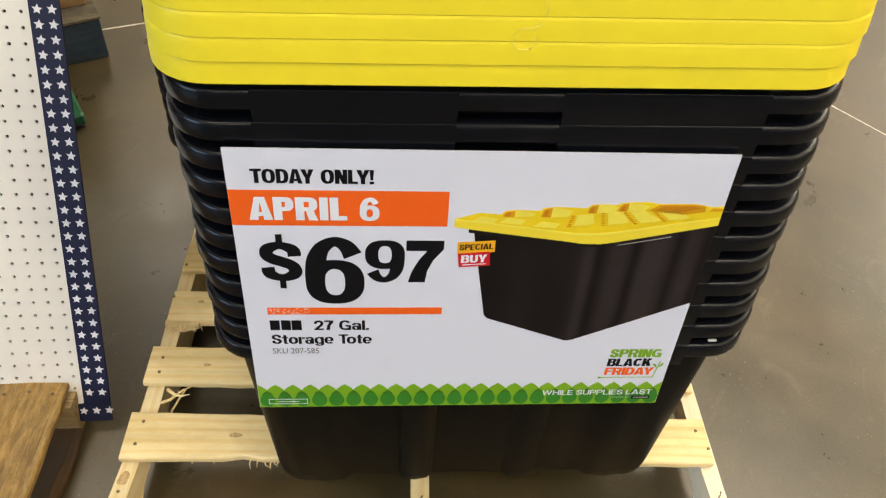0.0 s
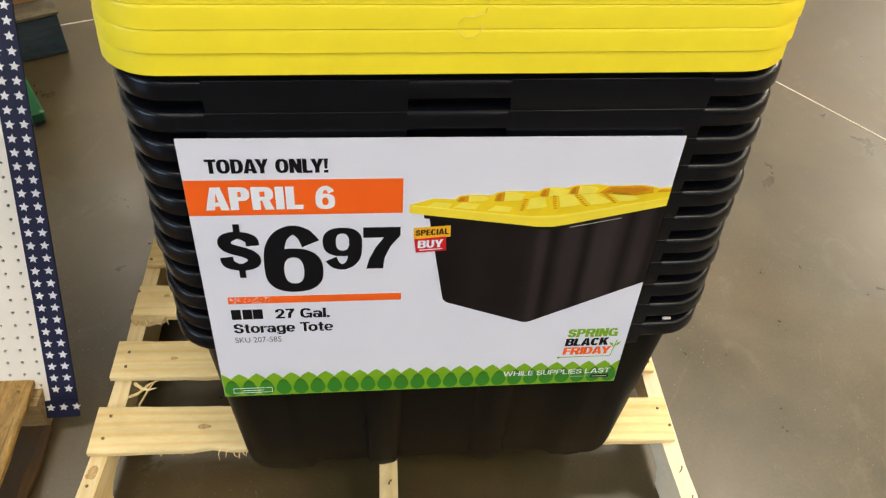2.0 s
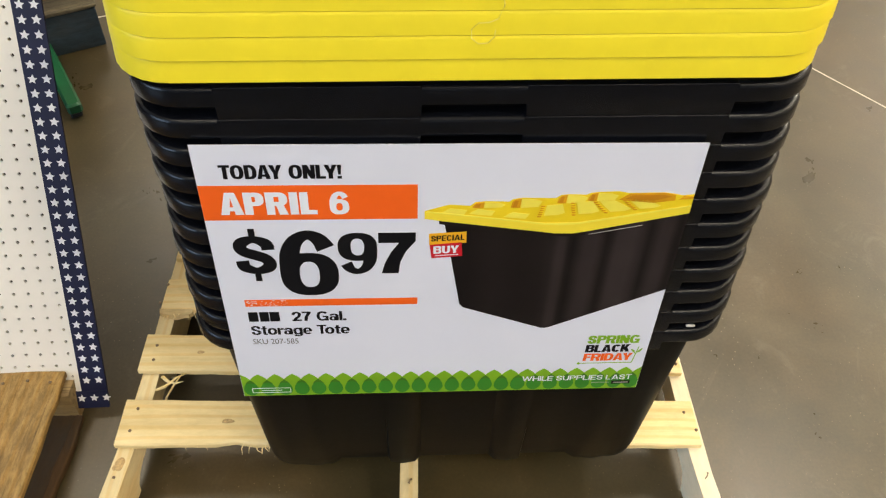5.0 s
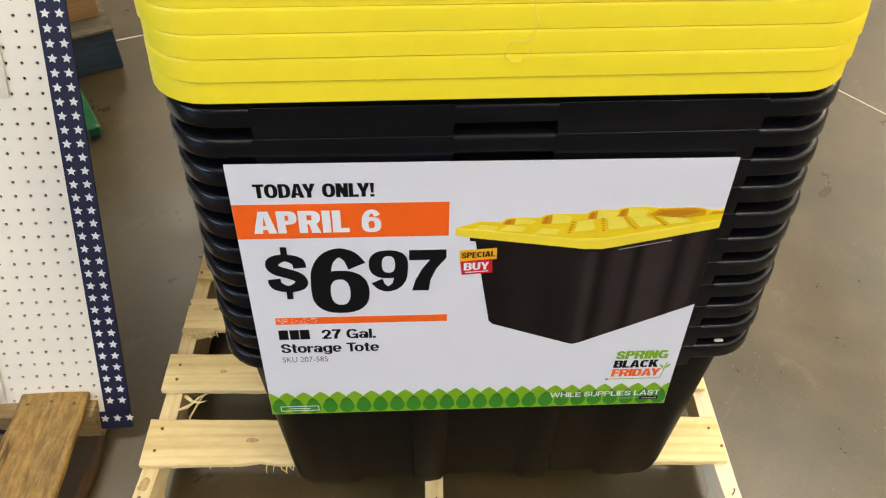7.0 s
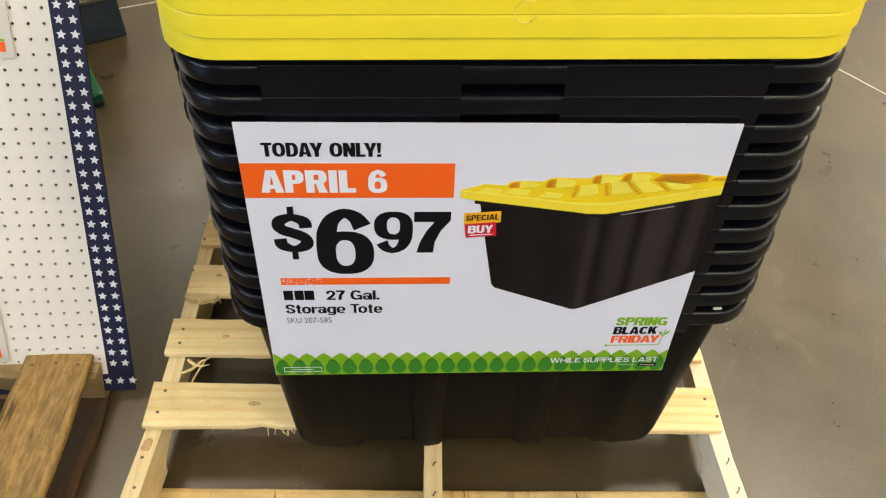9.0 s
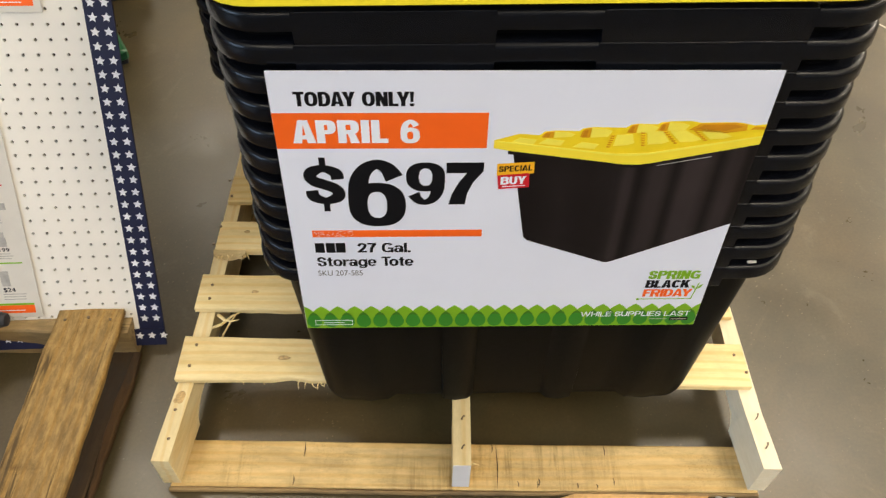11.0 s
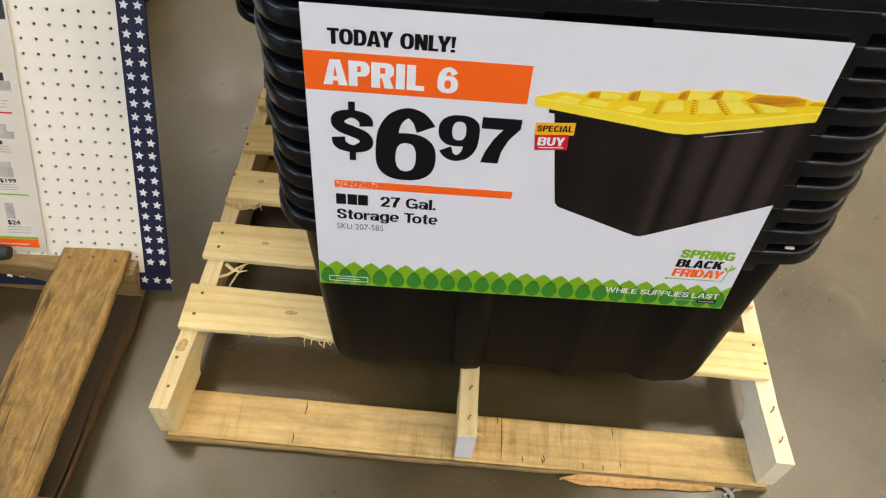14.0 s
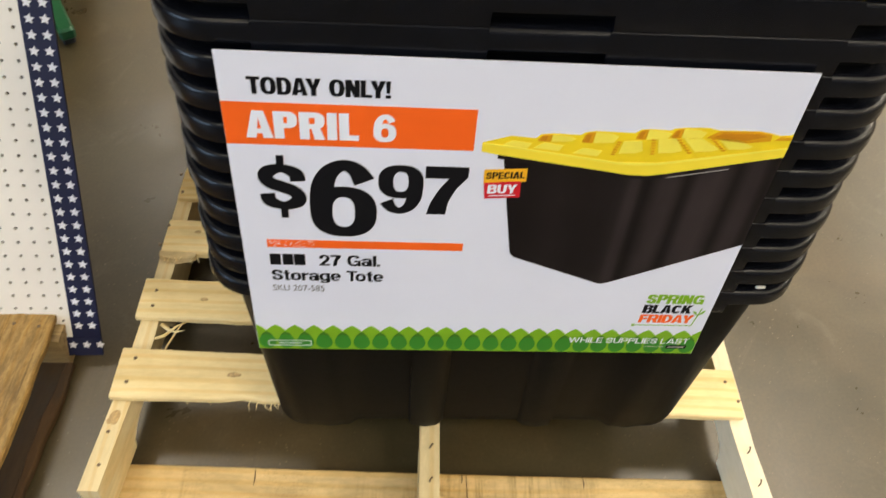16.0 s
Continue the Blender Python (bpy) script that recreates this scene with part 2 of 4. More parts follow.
PRINT_GOLD = plain("printed_gold", (0.96, 0.82, 0.10), 0.45, spec=0.3, vary=0.05)
PRINT_SHADE = plain("printed_amber_shade", (0.74, 0.36, 0.01), 0.45, spec=0.3, vary=0.06)
PRINT_DARK = plain("printed_black", (0.013, 0.0098, 0.0092), 0.45, spec=0.12, vary=0.2, scale=9)
PRINT_AMBER = plain("printed_deep_amber", (0.62, 0.25, 0.01), 0.45, spec=0.3, vary=0.06)


def printed_tones(name, stops):
    """Halftone of a dark brown picture that changes from left to right; stops: millimetres along the card and brightness."""
    m, t, b = material(name, 0.45, spec=0.12)
    sep = t.nodes.new("ShaderNodeSeparateXYZ")
    t.links.new(coords(t), sep.inputs[0])
    span = node(t, "ShaderNodeMapRange")
    span.inputs["From Min"].default_value, span.inputs["From Max"].default_value = stops[0][0] / 1000, stops[-1][0] / 1000
    t.links.new(sep.outputs["X"], span.inputs["Value"])
    wide = stops[-1][0] - stops[0][0]
    col = ramp(t, span.outputs["Result"], [((x - stops[0][0]) / wide, (g * 1.12, g * 0.86, g * 0.88)) for x, g in stops])
    n = node(t, "ShaderNodeTexNoise", Scale=14.0, Detail=3.0, Roughness=0.5)
    t.links.new(coords(t), n.inputs["Vector"])
    col = blend(t, 1.0, col, ramp(t, n.outputs["Fac"], [(0.3, (0.85, 0.85, 0.85)), (0.7, (1.12, 1.12, 1.12))]), "MULTIPLY")
    t.links.new(col, b.inputs["Base Color"])
    return m


PRINT_SIDE = printed_tones("printed_tote_end", [(270, 0.009), (300, 0.010), (335, 0.0135), (365, 0.0115), (392, 0.013), (406, 0.017)])
PRINT_FRONT = printed_tones("printed_tote_front", [(396, 0.012), (404, 0.017), (411, 0.028), (417, 0.026), (423, 0.012), (428, 0.009), (433, 0.015), (443, 0.027), (455, 0.029), (463, 0.019), (468, 0.0095), (473, 0.014),
                            (481, 0.031), (500, 0.034), (512, 0.022), (519, 0.011), (525, 0.019), (533, 0.030), (543, 0.028), (550, 0.015), (554, 0.011), (558, 0.016)])
PEG = plain("white_pegboard", (0.82, 0.785, 0.725), 0.5, spec=0.4, vary=0.03, scale=6)
NAVY = plain("navy_border_paper", (0.011, 0.0135, 0.048), 0.5, spec=0.35, vary=0.1)
STAR = plain("white_star_print", (0.82, 0.82, 0.86), 0.5, spec=0.3, vary=0.02)
NEWS = plain("newsprint", (0.66, 0.63, 0.58), 0.55, spec=0.3, vary=0.05, scale=14)
WRAP = plain("grey_stretch_wrap", (0.36, 0.345, 0.32), 0.4, spec=0.5, vary=0.25, scale=120)
NEWS_GREY = plain("newsprint_grey", (0.42, 0.40, 0.38), 0.55, spec=0.3, vary=0.25, scale=60)
NEWS_DARK = plain("newsprint_dark", (0.05, 0.05, 0.06), 0.55, spec=0.12, vary=0.4, scale=60)
BLUE = wood("worn_blue_paint", (0.045, 0.068, 0.088), (0.017, 0.030, 0.044), (0.007, 0.012, 0.017), 0, rough=0.6, dirt=0.4, knots=False, blotch=0.3)
WORN = wood("scuffed_wood_top", (0.20, 0.17, 0.11), (0.085, 0.07, 0.045), (0.025, 0.026, 0.026), 0, dirt=0.7, knots=False, blotch=0.35, checks=0.5)
KELLY = plain("green_plastic", (0.005, 0.088, 0.032), 0.4, vary=0.12)
GRIP = plain("black_rubber", (0.03, 0.03, 0.035), 0.55, vary=0.2, bump=0.1)
TOOL = plain("yellow_tool_plastic", (0.85, 0.52, 0.03), 0.45, vary=0.05)
WALL = plain("painted_wall", (0.20, 0.225, 0.28), 0.7, vary=0.08, scale=1.5)
PALE = plain("pale_painted_wall", (0.5, 0.46, 0.4), 0.7, vary=0.08, scale=1.5)
DARK_WALL = plain("dark_unseen_wall", (0.1, 0.08, 0.06), 0.7, vary=0.3, scale=2.0)
ROOF = plain("white_deck_ceiling", (0.72, 0.70, 0.66), 0.7, vary=0.05, scale=1.0)
JOINT = plain("joint_filler", (0.60, 0.56, 0.49), 0.6, vary=0.2, scale=40)

# ---- mesh tools ----


def mesh(name, verts, faces, mat, smooth=False):
    me = bpy.data.meshes.new(name)
    me.from_pydata([tuple(v) for v in verts], [], faces)
    bm = bmesh.new()
    bm.from_mesh(me)
    bmesh.ops.recalc_face_normals(bm, faces=bm.faces)
    bm.to_mesh(me)
    bm.free()
    me.materials.append(mat)
    if smooth:
        me.shade_smooth()
        me.set_sharp_from_angle(angle=radians(38))
    return me


def part(name, me, parent, label=""):
    ob = new(name, me)
    ob.parent = parent
    return tagged(ob, label)


def thing(name, m, label, category, group="", kind=""):
    ob = new(name)
    ob.matrix_world = m
    ob.empty_display_size = 0.1
    return tagged(ob, label, category, group, kind)


def loft(rings, cap=True):
    """Closed rings of equal length, joined in turn."""
    n, verts, faces = len(rings[0]), [v for r in rings for v in r], []
    for a in range(len(rings) - 1):
        for i in range(n):
            j = (i + 1) % n
            faces.append((a * n + i, a * n + j, (a + 1) * n + j, (a + 1) * n + i))
    if cap:
        faces.append(tuple(range(n)))
        faces.append(tuple((len(rings) - 1) * n + i for i in range(n)))
    return verts, faces


def box(x0, x1, y0, y1, z0, z1, bevel=0.0):
    b = min(bevel, (x1 - x0) / 3, (y1 - y0) / 3, (z1 - z0) / 3)

    def ring(z, i):
        return [(x0 + i + b, y0 + i, z), (x1 - i - b, y0 + i, z), (x1 - i, y0 + i + b, z), (x1 - i, y1 - i - b, z),
                (x1 - i - b, y1 - i, z), (x0 + i + b, y1 - i, z), (x0 + i, y1 - i - b, z), (x0 + i, y0 + i + b, z)]

    if b == 0:
        v = [(x, y, z) for z in (z0, z1) for x, y in ((x0, y0), (x1, y0), (x1, y1), (x0, y1))]
        return v, [(0, 1, 2, 3), (4, 5, 6, 7), (0, 1, 5, 4), (1, 2, 6, 5), (2, 3, 7, 6), (3, 0, 4, 7)]
    return loft([ring(z0, b), ring(z0 + b, 0), ring(z1 - b, 0), ring(z1, b)])


def merged(*pieces):
    verts, faces = [], []
    for v, f in pieces:
        faces += [tuple(i + len(verts) for i in face) for face in f]
        verts += list(v)
    return verts, faces


def plank(axis, a0, a1, c0, c1, z0, z1, seed, rough=0.0015, ragged=0.0, taper=0.0):
    """A sawn board along x (axis 0) or y (axis 1), with rounded, uneven edges; ragged: depth of a torn stretch of its low side."""
    rnd = random.Random(seed)
    n, bev, rings = 30, min(0.003, (z1 - z0) / 4), []
    ph = [rnd.uniform(0, 6.28) for _ in range(4)]
    for k in range(n + 1):
        f = k / n
        a = a0 + (a1 - a0) * f
        w0 = rough * (math.sin(9 * f + ph[0]) + 0.6 * rnd.uniform(-1, 1))
        w1 = rough * (math.sin(7 * f + ph[1]) + 0.6 * rnd.uniform(-1, 1))
        h = 0.5 * rough * math.sin(5 * f + ph[2])
        if ragged:
            w0 += ragged * max(0.0, math.sin((f - 0.06) * 11)) * rnd.uniform(0.2, 1.0) * (f < 0.4) - 0.2 * ragged
        lo, hi = c0 + w0 + taper * f, c1 + w1
        e = 0.002 if k in (0, n) else 0.0
        pts = [(lo + bev, z0 + e), (hi - bev, z0 + e), (hi, z0 + bev), (hi, z1 - bev + h), (hi - bev, z1 + h - e), (lo + bev, z1 + h - e), (lo, z1 - bev + h), (lo, z0 + bev)]
        a += rnd.uniform(-0.0015, 0.0015) if k in (0, n) else 0
        rings.append([(a, c, z) if axis == 0 else (c, a, z) for c, z in pts])
    return loft(rings)


def tube(points, radii, sides=8):
    """A round bar along points."""
    rings = []
    for i, p in enumerate(points):
        a, b = Vector(points[max(0, i - 1)]), Vector(points[min(len(points) - 1, i + 1)])
        d = (b - a).normalized()
        s = d.cross(Vector((0, 0, 1)) if abs(d.z) < 0.9 else Vector((1, 0, 0))).normalized()
        u = s.cross(d)
        r = radii[i] if isinstance(radii, (list, tuple)) else radii
        rings.append([tuple(Vector(p) + r * (math.cos(k * 2 * math.pi / sides) * s + math.sin(k * 2 * math.pi / sides) * u)) for k in range(sides)])
    return loft(rings)


# ---- the store shell ----
HALF_X, HALF_Y, HIGH = 11.0, 11.0, 7.2
tagged(new("floor", mesh("floor", *box(-HALF_X, HALF_X, -HALF_Y, HALF_Y, -0.2, 0.0), CONCRETE)), "polished brown-grey concrete store floor with small specks", "floor", kind="structure")
# unseen ceiling and walls; their tones steer what floor and rims reflect
tagged(new("ceiling", mesh("ceiling", *box(-HALF_X, HALF_X, -HALF_Y, HALF_Y, HIGH, HIGH + 0.2), ROOF)), "plain pale metal deck ceiling of the store", "ceiling", kind="structure")
for nm, b, mt in (("wall_north", (-HALF_X, HALF_X, HALF_Y, HALF_Y + 0.2, 0, HIGH), PALE), ("wall_south", (-HALF_X, HALF_X, -HALF_Y - 0.2, -HALF_Y, 0, HIGH), WALL),
                  ("wall_east", (HALF_X, HALF_X + 0.2, -HALF_Y, HALF_Y, 0, HIGH), PALE), ("wall_west", (-HALF_X - 0.2, -HALF_X, -HALF_Y, HALF_Y, 0, HIGH), DARK_WALL)):
    tagged(new(nm, mesh(nm, *box(*b), mt)), "plain painted unseen store wall closing the sales floor, toned for reflections", "wall", kind="structure")


def floor_joint(x, y, deg, back, ahead, wide):
    v, f = box(-back, ahead, -wide / 2, wide / 2, -0.004, 0.0008)
    ob = new("trim_joint", mesh("trim_joint", v, f, JOINT))
    ob.matrix_world = pose(x, y, 0, 0, 0, deg)
    tagged(ob, "pale filled saw joint in the concrete floor", "floor joint", kind="structure")


floor_joint(-0.869, 1.745, 21.5, 6.0, 1.93, 0.006)
floor_joint(1.2807, 1.4043, -53.3, 1.6, 6.0, 0.005)

# ---- fresh pallet under the totes ----
DECK = 0.121
pallet = thing("wooden_pallet", pose(0, 0, 0, 0, 0, -1.65), "fresh pale pine pallet with its front top board missing", "pallet")


def stringer(c, w, seed, mat, drift=0.0, over=0.25):
    """A stringer seen from its side as one outline, with two fork notches in its underside."""
    rnd = random.Random(seed)
    low, high, side = 0.0165, 0.1045, [(0.0, 0.0165)]
    for a, b in ((0.112, 0.345), (0.865, 1.10)):
        side += [(a, low), (a + 0.004, low + 0.016), (a + 0.018, low + 0.03), (a + 0.04, low + 0.037), (b - 0.04, low + 0.037), (b - 0.018, low + 0.03), (b - 0.004, low + 0.016), (b, low)]
    side += [(1.216, low), (1.216, high)] + [(1.216 * (1 - k / 24), high + rnd.uniform(-0.0008, 0.0006)) for k in range(1, 24)] + [(0.0, high)]
    n = len(side)
    jit = [rnd.uniform(-0.0008, 0.0008) for _ in side]
    mid = [c + drift * min(1.0, y / over) for y, _ in side]
    v = [(m - w / 2 + d, y, z) for (y, z), d, m in zip(side, jit, mid)] + [(m + w / 2 - d, y, z) for (y, z), d, m in zip(side, jit, mid)]
    f = [tuple(range(n)), tuple(range(n, 2 * n))] + [(i, (i + 1) % n, n + (i + 1) % n, n + i) for i in range(n)]
    return mesh("stringer", v, f, mat)


for c, w, k, mt, dr, ov in ((-0.5055, 0.029, 1, PINE_Y, 0.0195, 0.25), (-0.007, 0.030, 2, PINE_Y, 0.0, 1.0), (0.5087, 0.029, 3, PALE_Y, -0.0105, 0.16)):
    part("stringer", stringer(c, w, k, mt, dr, ov), pallet)
TOPS = [(0.1475, 0.2345), (0.2965, 0.379), (0.4375, 0.518), (0.571, 0.651), (0.703, 0.785), (0.85, 0.93), (0.99, 1.13)]
for k, (a, b) in enumerate(TOPS):
    left = (-0.510, -0.507, -0.497, -0.495, -0.494, -0.496, -0.497)[k]
    part("deck_board", mesh("deck_board", *plank(0, left, 0.506, a, b, 0.1049, DECK, 10 + k, 0.0016, 0.007 if k == 0 else 0.0), PINE_X, True), pallet)
part("bottom_board", mesh("bottom_board", *plank(0, -0.508, 0.512, -0.0040, 0.0815, 0.0, 0.016, 31, 0.0007), TAN_X, True), pallet, "tan stained hardwood front bottom board")
part("torn_edge", mesh("torn_edge", *plank(0, -0.510, 0.514, -0.0115, -0.0043, 0.0, 0.0135, 32, 0.0010, taper=0.003), TORN_X, True), pallet, "torn dark brown edge of the bottom board")
for k, y in enumerate((0.56, 1.12)):
    part("bottom_board", mesh("bottom_board", *plank(0, -0.505, 0.505, y, y + 0.09, 0.0, 0.016, 34 + k, 0.0018), TAN_X, True), pallet)

nail_mesh = mesh("nail", *tube([(0, 0, -0.002), (0, 0, 0.0006), (0, 0, 0.0010)], [0.0027, 0.0029, 0.0018], 8), NAIL)
bent_nail = mesh("bent_nail", *tube([(0, 0, -0.003), (0.001, 0.001, 0.004), (0.002, 0.005, 0.006), (0.002, 0.010, 0.005)], [0.0011, 0.0011, 0.0010, 0.0017], 6), NAIL)


def nail(x, y, z, me=None, turn=0):
    ob = part("nail", me or nail_mesh, pallet)
    ob.matrix_basis = pose(x, y, z, 0, 0, turn)


rnd = random.Random(5)
for k, (a, b) in enumerate(TOPS):
    for sx in (-0.494, 0.495):
        for f in (0.25, 0.72):
            nail(sx + rnd.uniform(-0.008, 0.012), a + (b - a) * f + rnd.uniform(-0.006, 0.006), DECK)
for y in (0.04, 0.094):
    nail(-0.5055 + 0.078 * y + rnd.uniform(-0.003, 0.005), y, 0.1045)
    nail(-0.002, y - 0.005, 0.1045, bent_nail, 160)
    nail(0.5075 - 0.066 * y, y - 0.004, 0.1045, bent_nail, -20)

part("end_paint", mesh("end_paint", *box(-0.0218, 0.0078, -0.0012, -0.0002, 0.018, 0.1035), STAR), pallet, "white painted stringer end")
for x, a, b in ((0.128, 0.0, 0.012), (0.131, 0.002, 0.018), (0.252, 0.058, 0.081), (0.262, 0.004, 0.020), (0.198, -0.002, 0.010), (-0.298, -0.002, 0.018), (-0.285, 0.05, 0.080), (0.058, -0.002, 0.080), (0.094, 0.0, 0.012), (0.05, 0.064, 0.081), (0.232, -0.002, 0.009)):
    part("crack", mesh("crack", *tube([(x, a, 0.0155), (x + 0.001, (a + b) / 2, 0.0161), (x - 0.0006, b, 0.0155)], [0.0003, 0.0011, 0.0004], 5), DARK_Y), pallet)

KNOT = plain("pine_knot", (0.56, 0.38, 0.17), 0.7, vary=0.35, scale=220)


def knot(x, y, z, rx, ry):
    """A brown knot, a hair proud of the board round it."""
    ring = [(x + rx * math.cos(a) * (1 + 0.15 * math.sin(3 * a + x * 90)), y + ry * math.sin(a), z) for a in np.arange(0, 6.28, 0.4)]
    part("knot", mesh("knot", *loft([ring, [(x + (px - x) * 0.8, y + (py - y) * 0.8, z + 0.0009) for px, py, _ in ring]]), KNOT, True), pallet)


for x, y, z, rx, ry in ((-0.497, 0.118, 0.1042, 0.008, 0.013), (-0.504, 0.112, 0.1042, 0.004, 0.006), (-0.325, 0.191, 0.1208, 0.011, 0.0045), (0.441, 0.191, 0.1208, 0.007, 0.005), (-0.40, 0.336, 0.1208, 0.007, 0.004), (-0.44, 0.487, 0.1208, 0.006, 0.004)):
    knot(x, y, z, rx, ry)

# torn wood: the split strip under the front board, splinters, plastic scrap
rings = []
for k in range(45):
    f = k / 44
    x = 0.160 + 0.265 * f
    w = min(1.0, f / 0.16) ** 0.7 * (1.0 if f < 0.45 else 1.0 - 0.75 * (f - 0.45) / 0.55) + 0.06 * math.sin(f * 17) + 0.08 * math.sin(f * 7.3 + 1) - 0.12 * rnd.random() ** 2
    low, z = -0.0115 - 0.0135 * max(0.05, w), 0.006 + 0.003 * math.sin(math.pi * f)
    top = -0.0088 - 0.009 * max(0.0, 1 - f / 0.12)
    low = min(low, top - 0.0012)
    rings.append([(x, low, z * 0.4), (x, low + 0.0008, z * 0.4 + 0.002), (x, (low + top) / 2, z * 0.75 + 0.003 + 0.0022 * rnd.uniform(-1, 1)), (x, top, z + 0.004), (x, top + 0.0006, 0.001)])
part("split_strip", mesh("split_strip", *loft(rings), SPLIT), pallet, "freshly split orange-tan strip of the front board")
for k in range(16):
    x = -0.33 + 0.11 * rnd.random() if k < 9 else rnd.uniform(-0.48, -0.2)
    y, z, ln = 0.1475 + rnd.uniform(-0.002, 0.004), 0.108 + 0.01 * rnd.random(), rnd.uniform(0.005, 0.02) if k < 9 else rnd.uniform(0.003, 0.008)
    a = rnd.uniform(-2.4, -0.9)
    part("splinter", mesh("splinter", *tube([(x, y + 0.004, z), (x + ln * 0.5 * math.cos(a), y + ln * 0.5 * math.sin(a), z - 0.001), (x + ln * math.cos(a + 0.3), y + ln * math.sin(a + 0.3), z - 0.004)], [0.0012, 0.0008, 0.0002], 4), PINE_X), pallet)
# chewed end of one deck board
rings = []
for k in range(9):
    x = -0.499 + 0.008 * k
    d = (0.012 * math.sin(math.pi * (k + 1) / 10) + 0.004 * rnd.random())
    rings.append([(x, 0.439, 0.1055), (x, 0.437 - d, 0.1065 + 0.002 * rnd.random()), (x, 0.436 - 0.7 * d, 0.114 + 0.003 * rnd.random()), (x, 0.439, 0.1195 + 0.001 * rnd.random())])
part("torn_corner", mesh("torn_corner", *loft(rings), CHEWED), pallet, "chewed splintered tan corner of a deck board")
for k in range(9):
    x, y, z = -0.496 + 0.008 * k, 0.4295 + 0.006 * rnd.random(), 0.109 + 0.008 * rnd.random()
    a = rnd.uniform(-2.6, -0.7)
    part("splinter", mesh("splinter", *tube([(x, y, z), (x + 0.008 * math.cos(a), y + 0.008 * math.sin(a), z + 0.002), (x + 0.014 * math.cos(a), y + 0.013 * math.sin(a), z - 0.002)], [0.0016, 0.001, 0.0003], 4), PINE_X), pallet)
for p, r in (([(-0.478, 0.255, 0.104), (-0.455, 0.262, 0.108), (-0.43, 0.285, 0.112), (-0.405, 0.297, 0.113)], [0.0025, 0.003, 0.002, 0.0004]),
             ([(-0.415, 0.302, 0.113), (-0.432, 0.27, 0.11), (-0.447, 0.235, 0.104), (-0.45, 0.20, 0.095)], [0.0006, 0.002, 0.002, 0.0015]),
             ([(-0.47, 0.292, 0.106), (-0.45, 0.276, 0.108), (-0.43, 0.268, 0.112), (-0.41, 0.272, 0.114)], [0.0035, 0.003, 0.002, 0.0004]),
             ([(0.006, 0.008, 0.1), (0.014, 0.002, 0.106), (0.022, -0.002, 0.109)], [0.002, 0.0012, 0.0004])):
    if p[0][0] < -0.3:
        p = [(-0.470 + 0.72 * (x + 0.478), 0.271 + 0.75 * (y - 0.265), z) for x, y, z in p]
    part("splinter", mesh("splinter", *tube(p, r, 5), PINE_X), pallet)
scrap = thing("plastic_scrap", pose(0.447, -0.030, 0.0) @ Matrix.Scale(0.72, 4), "crumpled grey-white scrap of stretch wrap on concrete", "plastic scrap")
for pts, radii in (([(-0.022, 0.026, 0.006), (-0.008, 0.014, 0.008), (0.004, 0.006, 0.007), (0.010, -0.004, 0.006), (0.006, -0.014, 0.006), (-0.004, -0.018, 0.005)], [0.0022, 0.0042, 0.0052, 0.0062, 0.0055, 0.0022]),
                   ([(0.002, 0.004, 0.006), (-0.007, -0.003, 0.006), (-0.009, -0.011, 0.004)], [0.0025, 0.003, 0.0012]),
                   ([(0.012, 0.006, 0.005), (0.024, 0.012, 0.005), (0.034, 0.013, 0.005), (0.042, 0.018, 0.005)], [0.0015, 0.0034, 0.004, 0.0016])):
    v, f = tube(pts, radii, 7)
    v = [(x + rnd.uniform(-0.0016, 0.0016), y + rnd.uniform(-0.0016, 0.0016), max(0.0003, z * 0.8 + rnd.uniform(-0.001, 0.001))) for x, y, z in v]
    part("film", mesh("film", v, f, WRAP), scrap)

# ---- totes ----
LEAN_Y = 0.1103  # the stacks lean back by this much for each metre of height
RIM_W, RIM_D, PITCH, TALL = 0.3675, 0.2435, 0.0376, 0.373
CX = 0.0690


def rounded(hw, hd, r, cuts=(), steps=7, edge=14):
    """Points round a rectangle with rounded corners, with extra points where the front and back are cut."""
    pts = []
    xs = sorted({-hw + r + (2 * hw - 2 * r) * k / edge for k in range(edge + 1)} | set(cuts))
    xs = [x for x in xs if -hw + r <= x <= hw - r]
    ys = [-hd + r + (2 * hd - 2 * r) * k / 8 for k in range(9)]
    for x in xs:
        pts.append((x, -hd))
    for k in range(1, steps):
        a = -math.pi / 2 + k * math.pi / 2 / steps
        pts.append((hw - r + r * math.cos(a), -hd + r + r * math.sin(a)))
    for y in ys:
        pts.append((hw, y))
    for k in range(1, steps):
        a = k * math.pi / 2 / steps
        pts.append((hw - r + r * math.cos(a), hd - r + r * math.sin(a)))
    for x in reversed(xs):
        pts.append((x, hd))
    for k in range(1, steps):
        a = math.pi / 2 + k * math.pi / 2 / steps
        pts.append((-hw + r + r * math.cos(a), hd - r + r * math.sin(a)))
    for y in reversed(ys):
        pts.append((-hw, y))
    for k in range(1, steps):
        a = math.pi + k * math.pi / 2 / steps
        pts.append((-hw + r + r * math.cos(a), -hd + r + r * math.sin(a)))
    return pts


def inward(pts, d):
    out, n = [], len(pts)
    for i, p in enumerate(pts):
        t = Vector(pts[(i + 1) % n]) - Vector(pts[i - 1])
        t.normalize()
        out.append((p[0] - t.y * d, p[1] + t.x * d))
    return out


def slotted(x, y):
    """Whether the rim is open below its lip at this place."""
    if abs(y) > RIM_D - 0.02:
        return abs(x) > 0.27 or -0.06 < x < 0.05
    return abs(y) > 0.11


